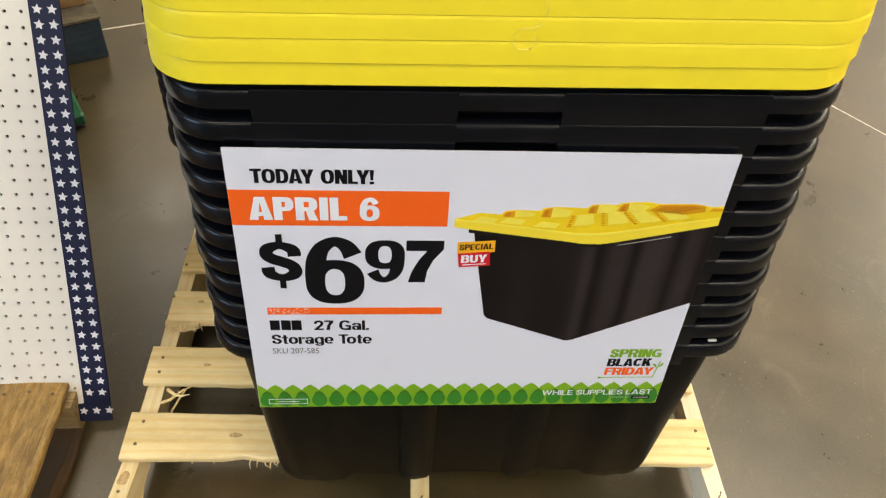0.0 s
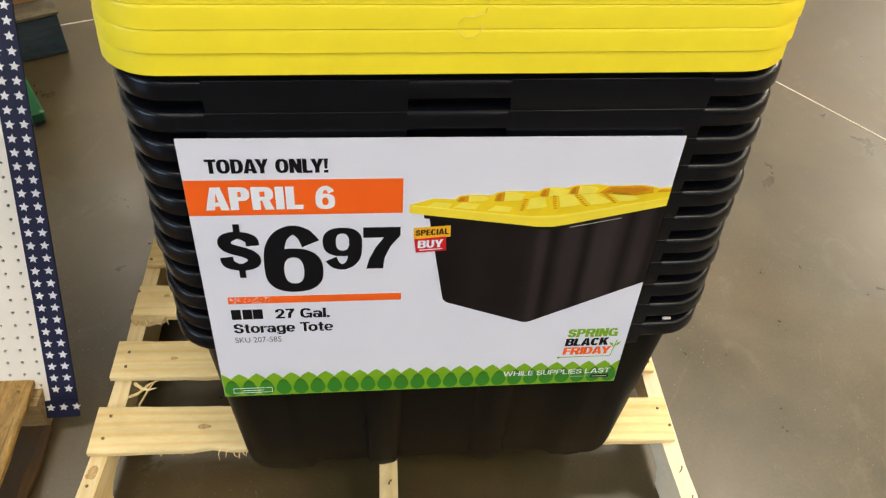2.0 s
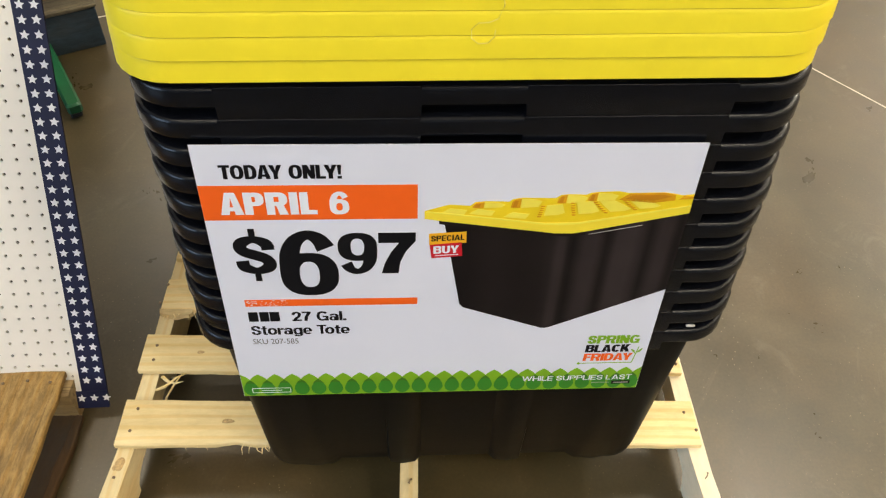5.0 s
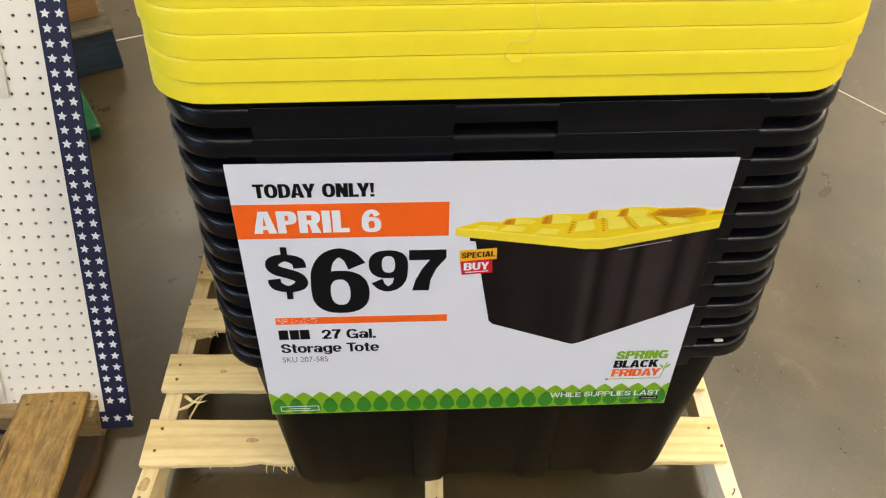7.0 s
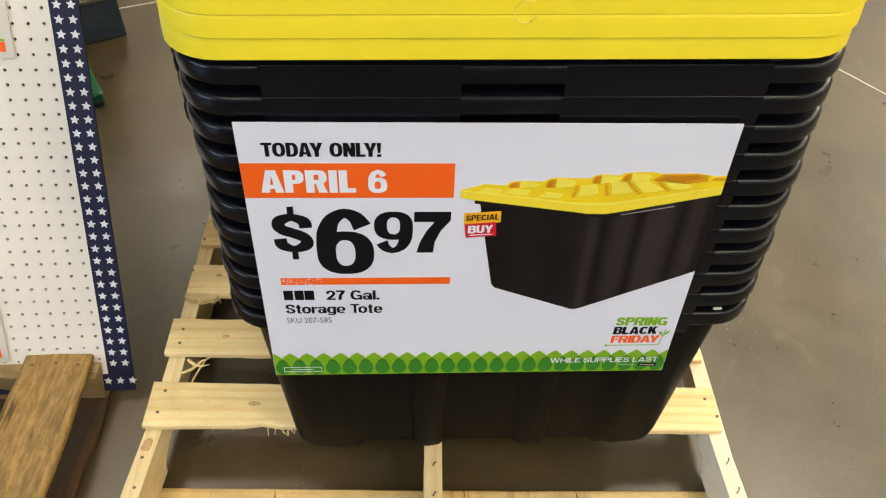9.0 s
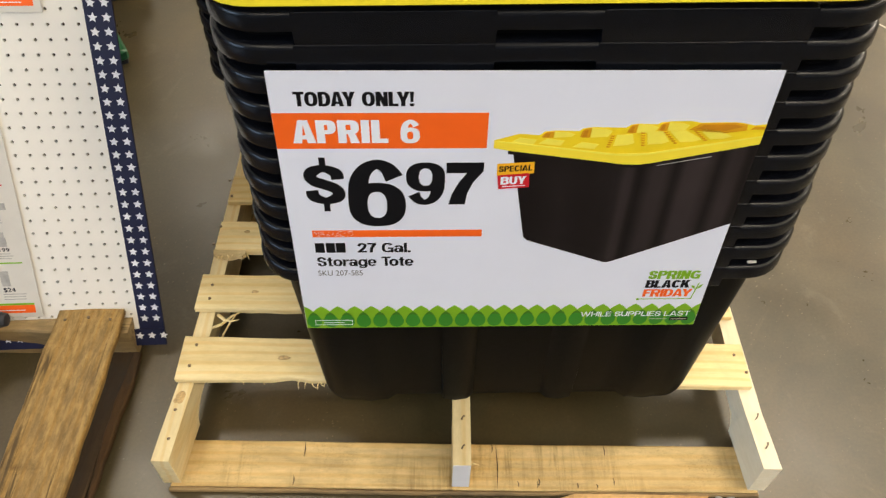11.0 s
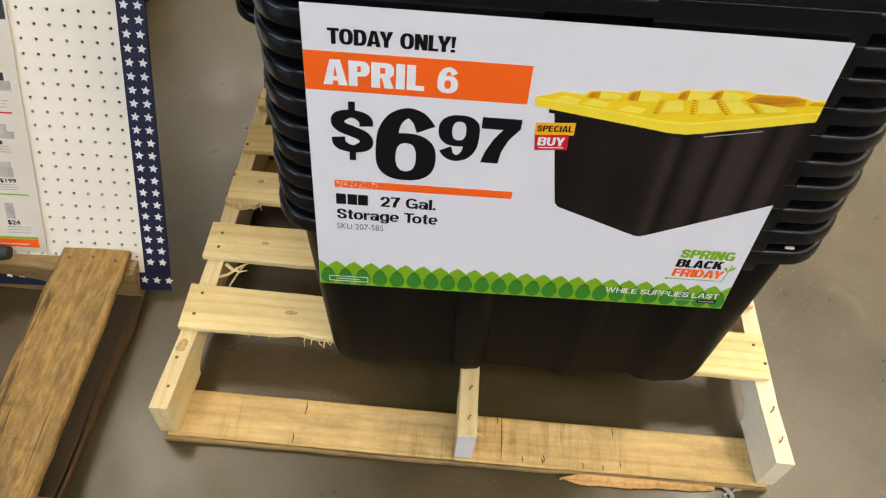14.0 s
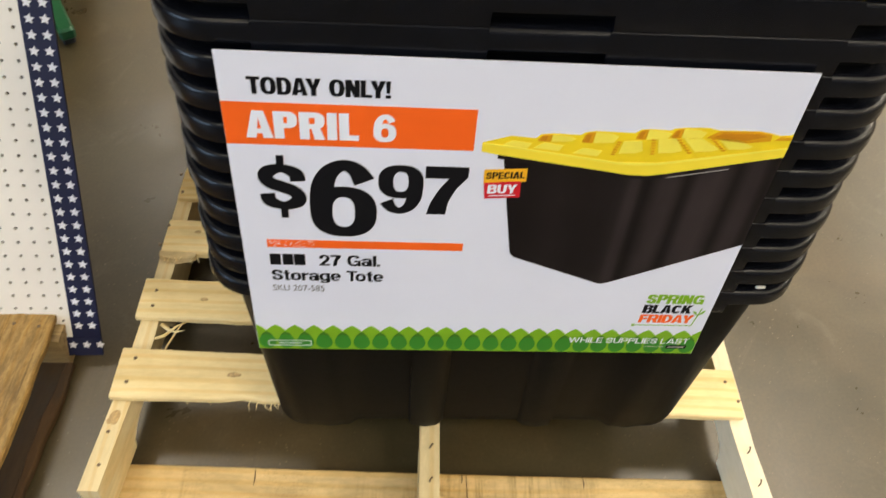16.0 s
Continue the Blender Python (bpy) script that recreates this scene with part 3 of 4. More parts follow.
def tote_meshes():
    cuts = [s * c + e for s, c in ((1, -0.27), (1, 0.27), (1, -0.06), (1, 0.05)) for e in (-0.0006, 0.0006)]
    rim = rounded(RIM_W, RIM_D, 0.062, cuts)
    lows = [-0.0225 if slotted(x, y) else -PITCH + 0.0003 for x, y in rim]
    rings = []
    for d, z in ((0.022, -0.002), (0.0065, -0.0005), (0.003, -0.001), (0.0008, -0.0028), (0.0, -0.006)):
        # where the rims are closed they lie flush, with hardly an edge between them
        rings.append([((x, y) if slotted(*r) else near) + (z if slotted(*r) else 0.25 * z,) for r, (x, y), near in zip(rim, inward(rim, d), inward(rim, 0.15 * d if d < 0.01 else d))])
    for d, up in ((0.0, 0.002), (0.0008, 0.0), (0.0035, 0.0)):
        rings.append([(x, y, z + up) for (x, y), z in zip(inward(rim, d), lows)])
    rings.append([(x, y, -0.005) for x, y in inward(rim, 0.004)])
    lip = loft(rings, False)
    body = []
    for k, z in enumerate((-0.002, -0.03, -0.055, -0.07, -0.15, -0.23, -0.31, -0.350, -0.364, -0.371, -0.373, -0.373)):
        f = -z / TALL
        hw, hd = RIM_W - 0.022 - 0.034 * f, RIM_D - 0.022 - 0.024 * f
        tuck = {8: 0.001, 9: 0.003, 10: 0.009, 11: 0.09}.get(k, 0.0)
        cut = [s * c for s in (-1, 1) for c in (0.266, 0.258, 0.232, 0.206, 0.198, 0.117, 0.109, 0.088, 0.068, 0.060)]
        ring = []
        for x, y in rounded(hw, hd, 0.042, cut, edge=10):
            deep = 0.0
            if abs(y) > hd - 0.002 and k >= 3:
                u = abs(x)
                if 0.116 < u < 0.199 or u < 0.061:
                    deep = 0.010
                elif 0.08 < u < 0.1 or 0.22 < u < 0.245:
                    deep = -0.003
            if abs(x) > hw - 0.002 and k >= 3 and (0.04 < abs(y) < 0.13):
                deep = 0.008
            q = max(0.0, 1 - (tuck + deep) / max(hw, 1e-6)), max(0.0, 1 - (tuck + deep) / max(hd, 1e-6))
            ring.append((x * q[0], y * q[1], z))
        body.append(ring)
    n = len(body[0])
    bv, bf = loft(body, False)
    bf.append(tuple(range((len(body) - 1) * n, len(body) * n)))

    def lean(v):
        return [(x, y + LEAN_Y * z, z) for x, y, z in v]

    return mesh("rim", lean(lip[0]), lip[1], BLACK, True), mesh("body", lean(bv), bf, BODY, True)


RIM_MESH, BODY_MESH = tote_meshes()
FACE = 0.139  # where the rims' face stands at a height of 0.8


def tote_stack(cx, front, count, group, label, flat_by=1.0):
    """Nested totes; the lowest stands on the deck."""
    rnd = random.Random(int(cx * 1000) + count)
    first = None
    for k in range(count):
        z = DECK + (TALL + k * PITCH) * flat_by + 0.0004
        m = pose(cx + 0.005 * (1 - k / (count - 1)) + rnd.uniform(-0.0018, 0.0018), front + LEAN_Y * (z - 0.8) + RIM_D + rnd.uniform(-0.0003, 0.0003), z - 0.0032 * k / (count - 1), 0, -0.62 * k / (count - 1), rnd.uniform(-0.05, 0.05))
        if first is None:
            first = thing("storage_tote", m @ Matrix.Diagonal((1, 1, flat_by, 1)), label, "storage tote", group)
            part("rim", RIM_MESH, first)
            part("body", BODY_MESH, first)
        else:
            copy_thing(first, m)


tote_stack(CX, FACE, 11, "totes of the front stack", "black plastic storage tote nested in a stack on the pallet")
tote_stack(-0.0935, FACE + 0.4895, 11, "totes of the rear stack", "black plastic storage tote in the stack behind the signed one", 0.865)

# ---- lids ----
LID_STEP = 0.0245


def lid_meshes():
    base = rounded(0.3675, 0.2530, 0.066)
    rings = [[(x, y, z) for x, y in inward(base, d)] for d, z in
             ((0.006, -0.0290), (0.0015, -0.0300), (0.0, -0.0285), (0.0003, -0.018), (0.0009, -0.009), (0.0016, -0.0058), (0.0045, -0.002), (0.011, 0.0), (0.03, 0.0), (0.034, -0.006))]
    n = len(base)
    v, f = loft(rings, False)
    f.append(tuple(range((len(rings) - 1) * n, len(rings) * n)))
    ribs = []
    for k in range(6):
        x = -0.27 + k * 0.108
        ribs.append(box(x - 0.022, x + 0.022, -0.18, 0.18, -0.007, -0.0012, 0.003))
    for y in (-0.2, 0.184):
        ribs.append(box(-0.3, 0.3, y, y + 0.016, -0.007, -0.0008, 0.003))
    lean = lambda vs: [(x, y + LEAN_Y * z, z) for x, y, z in vs]
    rv, rf = merged(*ribs)
    return mesh("panel", lean(v), f, YELLOW, True), mesh("ribs", lean(rv), rf, YELLOW, True)


LID_MESH, LID_RIBS = lid_meshes()
first_lid = None
rnd = random.Random(8)
for k in range(8):
    z = 0.877 + 0.0305 + k * LID_STEP
    m = pose(0.063 + rnd.uniform(-0.0016, 0.0016), FACE + LEAN_Y * (z - 0.8) + RIM_D + rnd.uniform(-0.0012, 0.0012), z, 0, -0.8, rnd.uniform(-0.2, 0.2))
    if first_lid is None:
        first_lid = thing("tote_lid", m, "bright yellow plastic tote lid nested on the stack", "lid", "yellow lids")
        part("panel", LID_MESH, first_lid)
        part("ribs", LID_RIBS, first_lid)
    else:
        copy_thing(first_lid, m)

STRAND = plain("pale_yellow_thread", (0.95, 0.84, 0.25), 0.35, vary=0.05)
thread = thing("plastic_thread", pose(0.066, FACE - 0.0125 + 0.0145, 0.936), "thin curled yellow plastic thread on the lids", "thread")
loop = [(0.012 + 0.002 * math.sin(k), -0.001 + 0.11 * (0.062 - 0.004 * k), 0.062 - 0.004 * k) for k in range(5)]
loop += [(0.014, 0.0045, 0.04), (0.019, 0.003, 0.024), (0.014, 0.001, 0.01)] + [(0.0 + 0.012 * math.cos(a), -0.0015, -0.004 + 0.012 * math.sin(a)) for a in (1.2, 2.0, 2.8, 3.6, 4.4, 5.2, 6.0, 6.6)]
part("strand", mesh("strand", *tube(loop, 0.0004, 5), STRAND, True), thread)

chip = thing("plastic_chip", pose(0.379, 0.1120, 0.4962), "small white plastic chip caught under a tote rim", "plastic chip")
part("chip", mesh("chip", *box(-0.006, 0.006, -0.002, 0.002, 0.0, 0.0035, 0.001), NEWS), chip)

# ---- the sale sign ----
SIGN_W, SIGN_H = 0.558, 0.419
sign = thing("sale_sign", pose(-0.2355, 0.0862, 0.3855, -math.degrees(math.atan(LEAN_Y)), 0, 0), "white card price sign with orange bars and green leaf border", "sign")
part("card", mesh("card", *box(0, SIGN_W, 0.0, 0.0018, 0, SIGN_H), PAPER), sign)


def flat(name, pts, layer, mat, label="", thick=0.00035):
    """A printed shape on the card, given by its corners in millimetres."""
    y = -0.0003 - 0.0003 * layer
    n = len(pts)
    v = [(x / 1000, y, z / 1000) for x, z in pts] + [(x / 1000, y + thick, z / 1000) for x, z in pts]
    f = [tuple(range(n)), tuple(range(n, 2 * n))] + [(i, (i + 1) % n, n + (i + 1) % n, n + i) for i in range(n)]
    return part(name, mesh(name, v, f, mat), sign, label)


def rect(name, x0, x1, z0, z1, layer, mat, label=""):
    return flat(name, [(x0, z0), (x1, z0), (x1, z1), (x0, z1)], layer, mat, label)


def lettering(words, x0, x1, z0, z1, layer, mat, bold=0.03, skew=0.0, parent=None):
    """Words fitted into a field given in millimetres; bold: how far the strokes are thickened, in letter heights."""
    cu = bpy.data.curves.new("words", "FONT")
    cu.body, cu.resolution_u, cu.offset = words, 6, 0.0
    cu.space_character = 1.0 + 2.2 * bold
    bold *= 0.75
    tmp = new("words", cu)
    me = bpy.data.meshes.new_from_object(tmp.evaluated_get(bpy.context.evaluated_depsgraph_get()))
    bpy.data.objects.remove(tmp)
    co = np.array([v.co[:] for v in me.vertices])
    polys = [tuple(p.vertices) for p in me.polygons]
    shifts = [(bold * k / 3, up * 0.35 * bold) for k in range(-3, 4) for up in (-1, 1)] if bold else [(0, 0)]
    lo, hi = co.min(0) - (bold, 0.35 * bold, 0), co.max(0) + (bold, 0.35 * bold, 0)
    verts, faces = [], []
    for n, (dx, dz) in enumerate(shifts):
        faces += [tuple(i + len(verts) for i in p) for p in polys]
        y = -0.0003 - 0.0003 * layer - 0.000012 * n
        for c in co:
            fx, fz = (c[0] + dx - lo[0]) / (hi[0] - lo[0]), (c[1] + dz - lo[1]) / (hi[1] - lo[1])
            z = z0 + (z1 - z0) * fz
            verts.append(((x0 + (x1 - x0) * fx + skew * (z - z0)) / 1000, y, z / 1000))
    return part("lettering", mesh("lettering", verts, faces, mat), parent or sign)


def curve(path):
    """Points (x, z, half width) smoothed into a ribbon of quads."""
    fine, n = [], len(path)
    for i in range(n - 1):
        p = [np.array(path[max(0, min(n - 1, i + k))], float) for k in (-1, 0, 1, 2)]
        for f in np.linspace(0, 1, 9)[: 9 if i == n - 2 else 8]:
            fine.append(0.5 * (2 * p[1] + (p[2] - p[0]) * f + (2 * p[0] - 5 * p[1] + 4 * p[2] - p[3]) * f ** 2 + (3 * p[1] - p[0] - 3 * p[2] + p[3]) * f ** 3))
    sides = []
    for i, q in enumerate(fine):
        d = fine[min(i + 1, len(fine) - 1)] - fine[max(i - 1, 0)]
        nrm = np.array([-d[1], d[0]]) / np.hypot(d[0], d[1]) * q[2]
        sides.append(((q[0] + nrm[0], q[1] + nrm[1]), (q[0] - nrm[0], q[1] - nrm[1])))
    return [[a[0], a[1], b[1], b[0]] for a, b in zip(sides, sides[1:])]


def band(cx, cz, rx, rz, tx, tz, a0=0, a1=360, power=0.82):
    """A stretch of an oval ring, tx and tz thick at its sides and at its top, between two angles."""
    def at(fx, fz, a):
        u, v = math.cos(radians(a)), math.sin(radians(a))
        return cx + fx * math.copysign(abs(u) ** power, u), cz + fz * math.copysign(abs(v) ** power, v)

    turns = np.linspace(a0, a1, max(5, int(abs(a1 - a0) / 9)))
    return [[at(rx, rz, a), at(rx, rz, c), at(rx - tx, rz - tz, c), at(rx - tx, rz - tz, a)] for a, c in zip(turns, turns[1:])]


def slab(x0, x1, z0, z1):
    return [[(x0, z0), (x1, z0), (x1, z1), (x0, z1)]]


def figure_six(w, s, b):
    """A heavy 6: an oval bowl and a hook."""
    hook = [(0.0, 0.32), (0.005, 0.47), (0.06, 0.70), (0.22, 0.90), (0.52, 1.0), (0.80, 0.93), (0.97, 0.77)]
    return [band(w / 2, 0.335, w / 2, 0.335, s, b), curve([(s / 2 + u * (w - s), b / 2 + v * (1 - b), 0.5 * (s if u < 0.2 or u > 0.9 else 0.5 * (s + b) if u > 0.6 or u < 0.4 else b)) for u, v in hook])]


def glyph(ch, s, b, k):
    """One heavy grotesque letter of height 1: its width and its pieces; s, b: thickness of stems and bars, k: breadth."""
    w = k * {"T": 0.72, "O": 0.84, "D": 0.78, "A": 0.86, "Y": 0.84, "N": 0.78, "L": 0.62, "P": 0.74, "R": 0.80, "S": 0.74, "E": 0.66, "C": 0.79, "B": 0.77, "U": 0.77, "G": 0.83, "K": 0.84, "F": 0.63,
             "W": 1.22, "H": 0.78, "2": 0.66, "7": 0.64, "a": 0.66, "t": 0.42, "o": 0.70, "r": 0.47, "g": 0.70, "e": 0.68}.get(ch, 0.0)
    stem, xh = slab(0, s, 0, 1), 0.74
    if ch == "T":
        return w, [slab(0, w, 1 - b, 1), slab(w / 2 - s / 2, w / 2 + s / 2, 0, 1 - b)]
    if ch in "Il":
        return s, [stem]
    if ch == "!":
        return s, [[[(s * 0.2, 0.29), (s * 0.8, 0.29), (s, 1), (0, 1)]], slab(0, s, 0, 0.19)]
    if ch == ".":
        return s, [slab(0, s, 0, s * 0.9)]
    if ch == "L":
        return w, [stem, slab(s, w, 0, b)]
    if ch in "EF":
        return w, [stem, slab(s, w, 1 - b, 1), slab(s, w * 0.93, 0.5 - b * 0.4, 0.5 + b * 0.5)] + ([slab(s, w, 0, b)] if ch == "E" else [])
    if ch == "H":
        return w, [stem, slab(w - s, w, 0, 1), slab(s, w - s, 0.5 - b * 0.45, 0.5 + b * 0.55)]
    if ch == "N":
        return w, [stem, slab(w - s, w, 0, 1), [[(0, 1), (s * 1.1, 1), (w, 0), (w - s * 1.1, 0)]]]
    if ch == "A":
        leg = [(0, 0), (s * 1.04, 0), (w / 2 + s * 0.02, 0.82), (w / 2, 1), (w / 2 - s * 0.58, 1)]
        return w, [[leg], [[(w - x, z) for x, z in leg]], slab(w * 0.24, w * 0.76, 0.17, 0.17 + b * 0.9)]
    if ch == "Y":
        arm = [(0, 1), (s * 1.1, 1), (w / 2 + s * 0.1, 0.55), (w / 2 + s / 2, 0.38), (w / 2 - s / 2, 0.38)]
        return w, [slab(w / 2 - s / 2, w / 2 + s / 2, 0, 0.4), [arm], [[(w - x, z) for x, z in arm]]]
    if ch == "W":
        down = [(0, 1), (s, 1), (0.28 * w + s * 0.45, 0), (0.28 * w - s * 0.5, 0)]
        up = [(0.28 * w - s * 0.4, 0), (0.28 * w + s * 0.45, 0), (w / 2 + s * 0.42, 1), (w / 2 - s * 0.42, 1)]
        return w, [[down], [up], [[(w - x, z) for x, z in down]], [[(w - x, z) for x, z in up]]]
    if ch == "K":
        return w, [stem, [[(s * 0.9, 0.27), (s * 0.9, 0.56), (w - s * 1.3, 1), (w * 0.98, 1)]], [[(w * 0.36, 0.48), (w * 0.36 + s * 0.8, 0.68), (w, 0), (w - s * 1.25, 0)]]]
    if ch == "O":
        return w, [band(w / 2, 0.5, w / 2, 0.5, s, b)]
    if ch in "CG":
        more = [slab(w * 0.53, w, 0.36, 0.36 + b * 0.95), slab(w - s * 0.85, w, 0.0, 0.38)] if ch == "G" else []
        return w, [band(w / 2, 0.5, w / 2, 0.5, s, b, 34, 318 if ch == "G" else 326)] + more
    if ch == "D":
        r = w * 0.56
        return w, [stem, slab(s, w - r, 1 - b, 1), slab(s, w - r, 0, b), band(w - r, 0.5, r, 0.5, s, b, -90, 90)]
    if ch in "PRB":
        low, r = (0.40, 0.30) if ch != "B" else (0.46, 0.27)
        out = [stem, slab(s, w - r, 1 - b, 1), slab(s, w - r, low, low + b * 0.9), band(w - r, (1 + low) / 2, r, (1 - low) / 2, s, b * 0.95, -90, 90)]
        if ch == "R":
            out.append([[(w * 0.46, 0.44), (w - s * 0.5, 0.44), (w, 0.0), (w - s * 1.08, 0.0)]])
        if ch == "B":
            out += [slab(s, w - r, 0, b), band(w - r, 0.27, r + 0.02, 0.27, s, b * 0.95, -90, 90)]
        return w, out
    if ch == "U":
        return w, [slab(0, s, 0.4, 1), slab(w - s, w, 0.4, 1), band(w / 2, 0.4, w / 2, 0.4, s, b, 180, 360)]
    if ch in "S2":
        path = [(0.98, 0.70), (0.90, 0.88), (0.52, 1.0), (0.12, 0.90), (0.02, 0.74), (0.17, 0.60), (0.5, 0.51), (0.85, 0.40), (1.0, 0.25), (0.90, 0.10), (0.5, 0.0), (0.10, 0.11), (0.0, 0.31)]
        if ch == "2":
            path = [(0.0, 0.68), (0.06, 0.87), (0.5, 1.0), (0.92, 0.87), (0.97, 0.66), (0.72, 0.42), (0.34, 0.22), (0.14, 0.06)]
        ribbon = curve([(s / 2 + u * (w - s), b / 2 + v * (1 - b), 0.5 * (b if 0.4 < u < 0.6 else s * 0.96)) for u, v in path])
        return w, [ribbon] + ([slab(0, w, 0, b)] if ch == "2" else [])
    if ch == "7":
        return w, [slab(0, w, 1 - b, 1), [[(w, 1), (w, 1 - b), (w * 0.66, 0.45), (w * 0.56, 0), (w * 0.56 - s * 1.1, 0), (w * 0.62 - s, 0.45), (w - s * 1.3, 1 - b)]]]
    if ch == "o":
        return w, [band(w / 2, xh / 2, w / 2, xh / 2, s, b)]
    if ch == "e":
        return w, [band(w / 2, xh / 2, w / 2, xh / 2, s, b * 0.92, 0, 322), slab(s * 0.7, w - s * 0.15, xh * 0.40, xh * 0.40 + b * 0.75)]
    if ch == "a":
        return w, [slab(w - s, w, 0, 0.5), band(w / 2, 0.47, w / 2, 0.27, s, b * 0.9, 0, 165), band(w * 0.42, 0.23, w * 0.42, 0.23, s * 0.95, b * 0.75)]
    if ch == "g":
        return w, [slab(w - s, w, 0.0, xh), band(w / 2, xh / 2, w / 2, xh / 2, s, b * 0.92), band(w / 2, 0.0, w / 2, 0.22, s, b * 0.85, 190, 360)]
    if ch == "r":
        return w, [slab(0, s, 0, xh), [[(s * 0.6, xh * 0.5), (s * 1.0, xh * 0.72), (w, xh - b * 1.25), (w, xh), (s * 1.25, xh * 0.95)]]]
    if ch == "t":
        return w, [slab(w * 0.24, w * 0.24 + s, 0.08, 0.95), slab(0, w, xh - b * 0.85, xh), slab(w * 0.34, w, 0, b * 0.85)]
    if ch == "6":
        return 0.70 * k, figure_six(0.70 * k, s, b)
    return 0.30, []


def printed(shapes, layer, mat, parent=None, name="lettering"):
    """Printed pieces, each a list of polygons in millimetres, laid over one another by a hair."""
    verts, faces = [], []
    for n, polys in enumerate(shapes):
        y = -0.0003 - 0.0003 * layer - 0.000012 * (n % 12)
        for poly in polys:
            faces.append(tuple(range(len(verts), len(verts) + len(poly))))
            verts += [(x / 1000, y, z / 1000) for x, z in poly]
    return part(name, mesh(name, verts, faces, mat), parent or sign)


def heavy(words, x0, x1, z0, z1, layer, mat, s=0.24, b=0.18, gap=0.09, rise=0.0, skew=0.0, parent=None):
    """Words in heavy grotesque letters from x0 to x1, baseline z0 to capital height z1, in millimetres."""
    aim = (x1 - x0) / (z1 - z0)

    close = {"AY": -0.13, "LY": -0.13, "TO": -0.05, "To": -0.16, "DA": -0.04, "LA": 0.02, "Y!": -0.04, "PR": -0.01, "AP": -0.03, "ra": -0.03, "UY": -0.05, "AS": -0.03}
    gaps = [gap + close.get(a + c, 0.0) for a, c in zip(words, words[1:])] + [0.0]

    def wide(k):
        return sum(glyph(ch, s, b, k)[0] for ch in words) + sum(gaps)

    k0, k1 = 0.5, 2.0
    for _ in range(24):
        k0, k1 = ((k0 + k1) / 2, k1) if wide((k0 + k1) / 2) < aim else (k0, (k0 + k1) / 2)
    at, shapes, h = 0.0, [], z1 - z0
    for ch, space in zip(words, gaps):
        w, pieces = glyph(ch, s, b, k0)
        for polys in pieces:
            shapes.append([[(x0 + (at + x) * h + skew * z * h, z0 + z * h + rise * (at + x) * h) for x, z in poly] for poly in polys])
        at += w + space
    return printed(shapes, layer, mat, parent)


def six(x0, x1, z0, z1, layer, turned=False, mat=None, parent=None, s=0.33, b=0.135):
    """A heavy figure 6, or the same turned into a 9."""
    w, h = x1 - x0, z1 - z0
    shapes = figure_six(w / h, s * w / h, b)
    put = (lambda x, z: (x1 - x * h, z1 - z * h)) if turned else (lambda x, z: (x0 + x * h, z0 + z * h))
    printed([[[put(x, z) for x, z in poly] for poly in polys] for polys in shapes], layer, mat or INK, parent, "figure")


heavy("TODAY ONLY!", 26.5, 158, 375.5, 394, 0, INK, 0.255, 0.18, 0.045)
bar_1 = rect("orange_bar", 0.2, 241, 318, 366.5, 0, ORANGE, "orange printed bar")
heavy("APRIL", 20, 128, 326, 357.5, 1, WHITE, 0.30, 0.20, 0.065, parent=bar_1)
six(142, 164, 325.5, 358, 1, False, WHITE, bar_1, 0.34, 0.17)
DOLLAR = [(1.0, 0.67), (0.94, 0.87), (0.5, 1.0), (0.08, 0.90), (0.0, 0.73), (0.17, 0.60), (0.5, 0.51), (0.85, 0.40), (1.0, 0.25), (0.91, 0.10), (0.5, 0.0), (0.07, 0.12), (0.0, 0.33)]
printed([curve([(33.5 + u * 32, 239.5 + v * 49.5, 5.4 if 0.4 < u < 0.6 and (v < 0.2 or v > 0.8) else 7.6) for u, v in DOLLAR])], 0, INK, None, "figure")
rect("figure", 45.8, 53.2, 223, 238, 2, INK)
rect("figure", 45.8, 53.2, 290, 305.5, 2, INK)
six(76, 146, 197, 302, 0)
six(147, 193.5, 232, 297.5, 0, True)
flat("figure", [(195, 297), (239, 297), (239, 284), (227.5, 268), (220.5, 250), (218.5, 232.5), (198, 232.5), (202, 249), (210, 267), (219.5, 281.5), (195, 281.5)], 0, INK)
rect("orange_rule", 26.5, 241.5, 178.5, 190, 0, ORANGE, "orange printed rule")
rnd = random.Random(3)
for k in range(60):
    x, z = 28 + 50 * rnd.random() ** 1.2, rnd.uniform(179.6, 188.6)
    a, ln = rnd.uniform(-0.5, 0.9), rnd.uniform(0.8, 3.6)
    flat("scuff", [(x, z), (x + ln * math.cos(a), min(189.4, z + ln * 0.4 * math.sin(a))), (x + ln, min(189.8, z + rnd.uniform(0.3, 0.9)))], 1, WHITE)
for a, c in ((27.5, 39.5), (41.5, 53.2), (54.2, 66.5)):
    rect("name_bar", a, c, 151, 168, 0, INK)
heavy("27 Gal.", 82, 150.5, 151, 168, 0, INK, 0.225, 0.16, 0.055)
heavy("Storage Tote", 27.5, 154, 126, 143, 0, INK, 0.215, 0.15, 0.045)
lettering("SKU 207-585", 27, 86, 108, 118, 0, GREY_INK, 0.0)

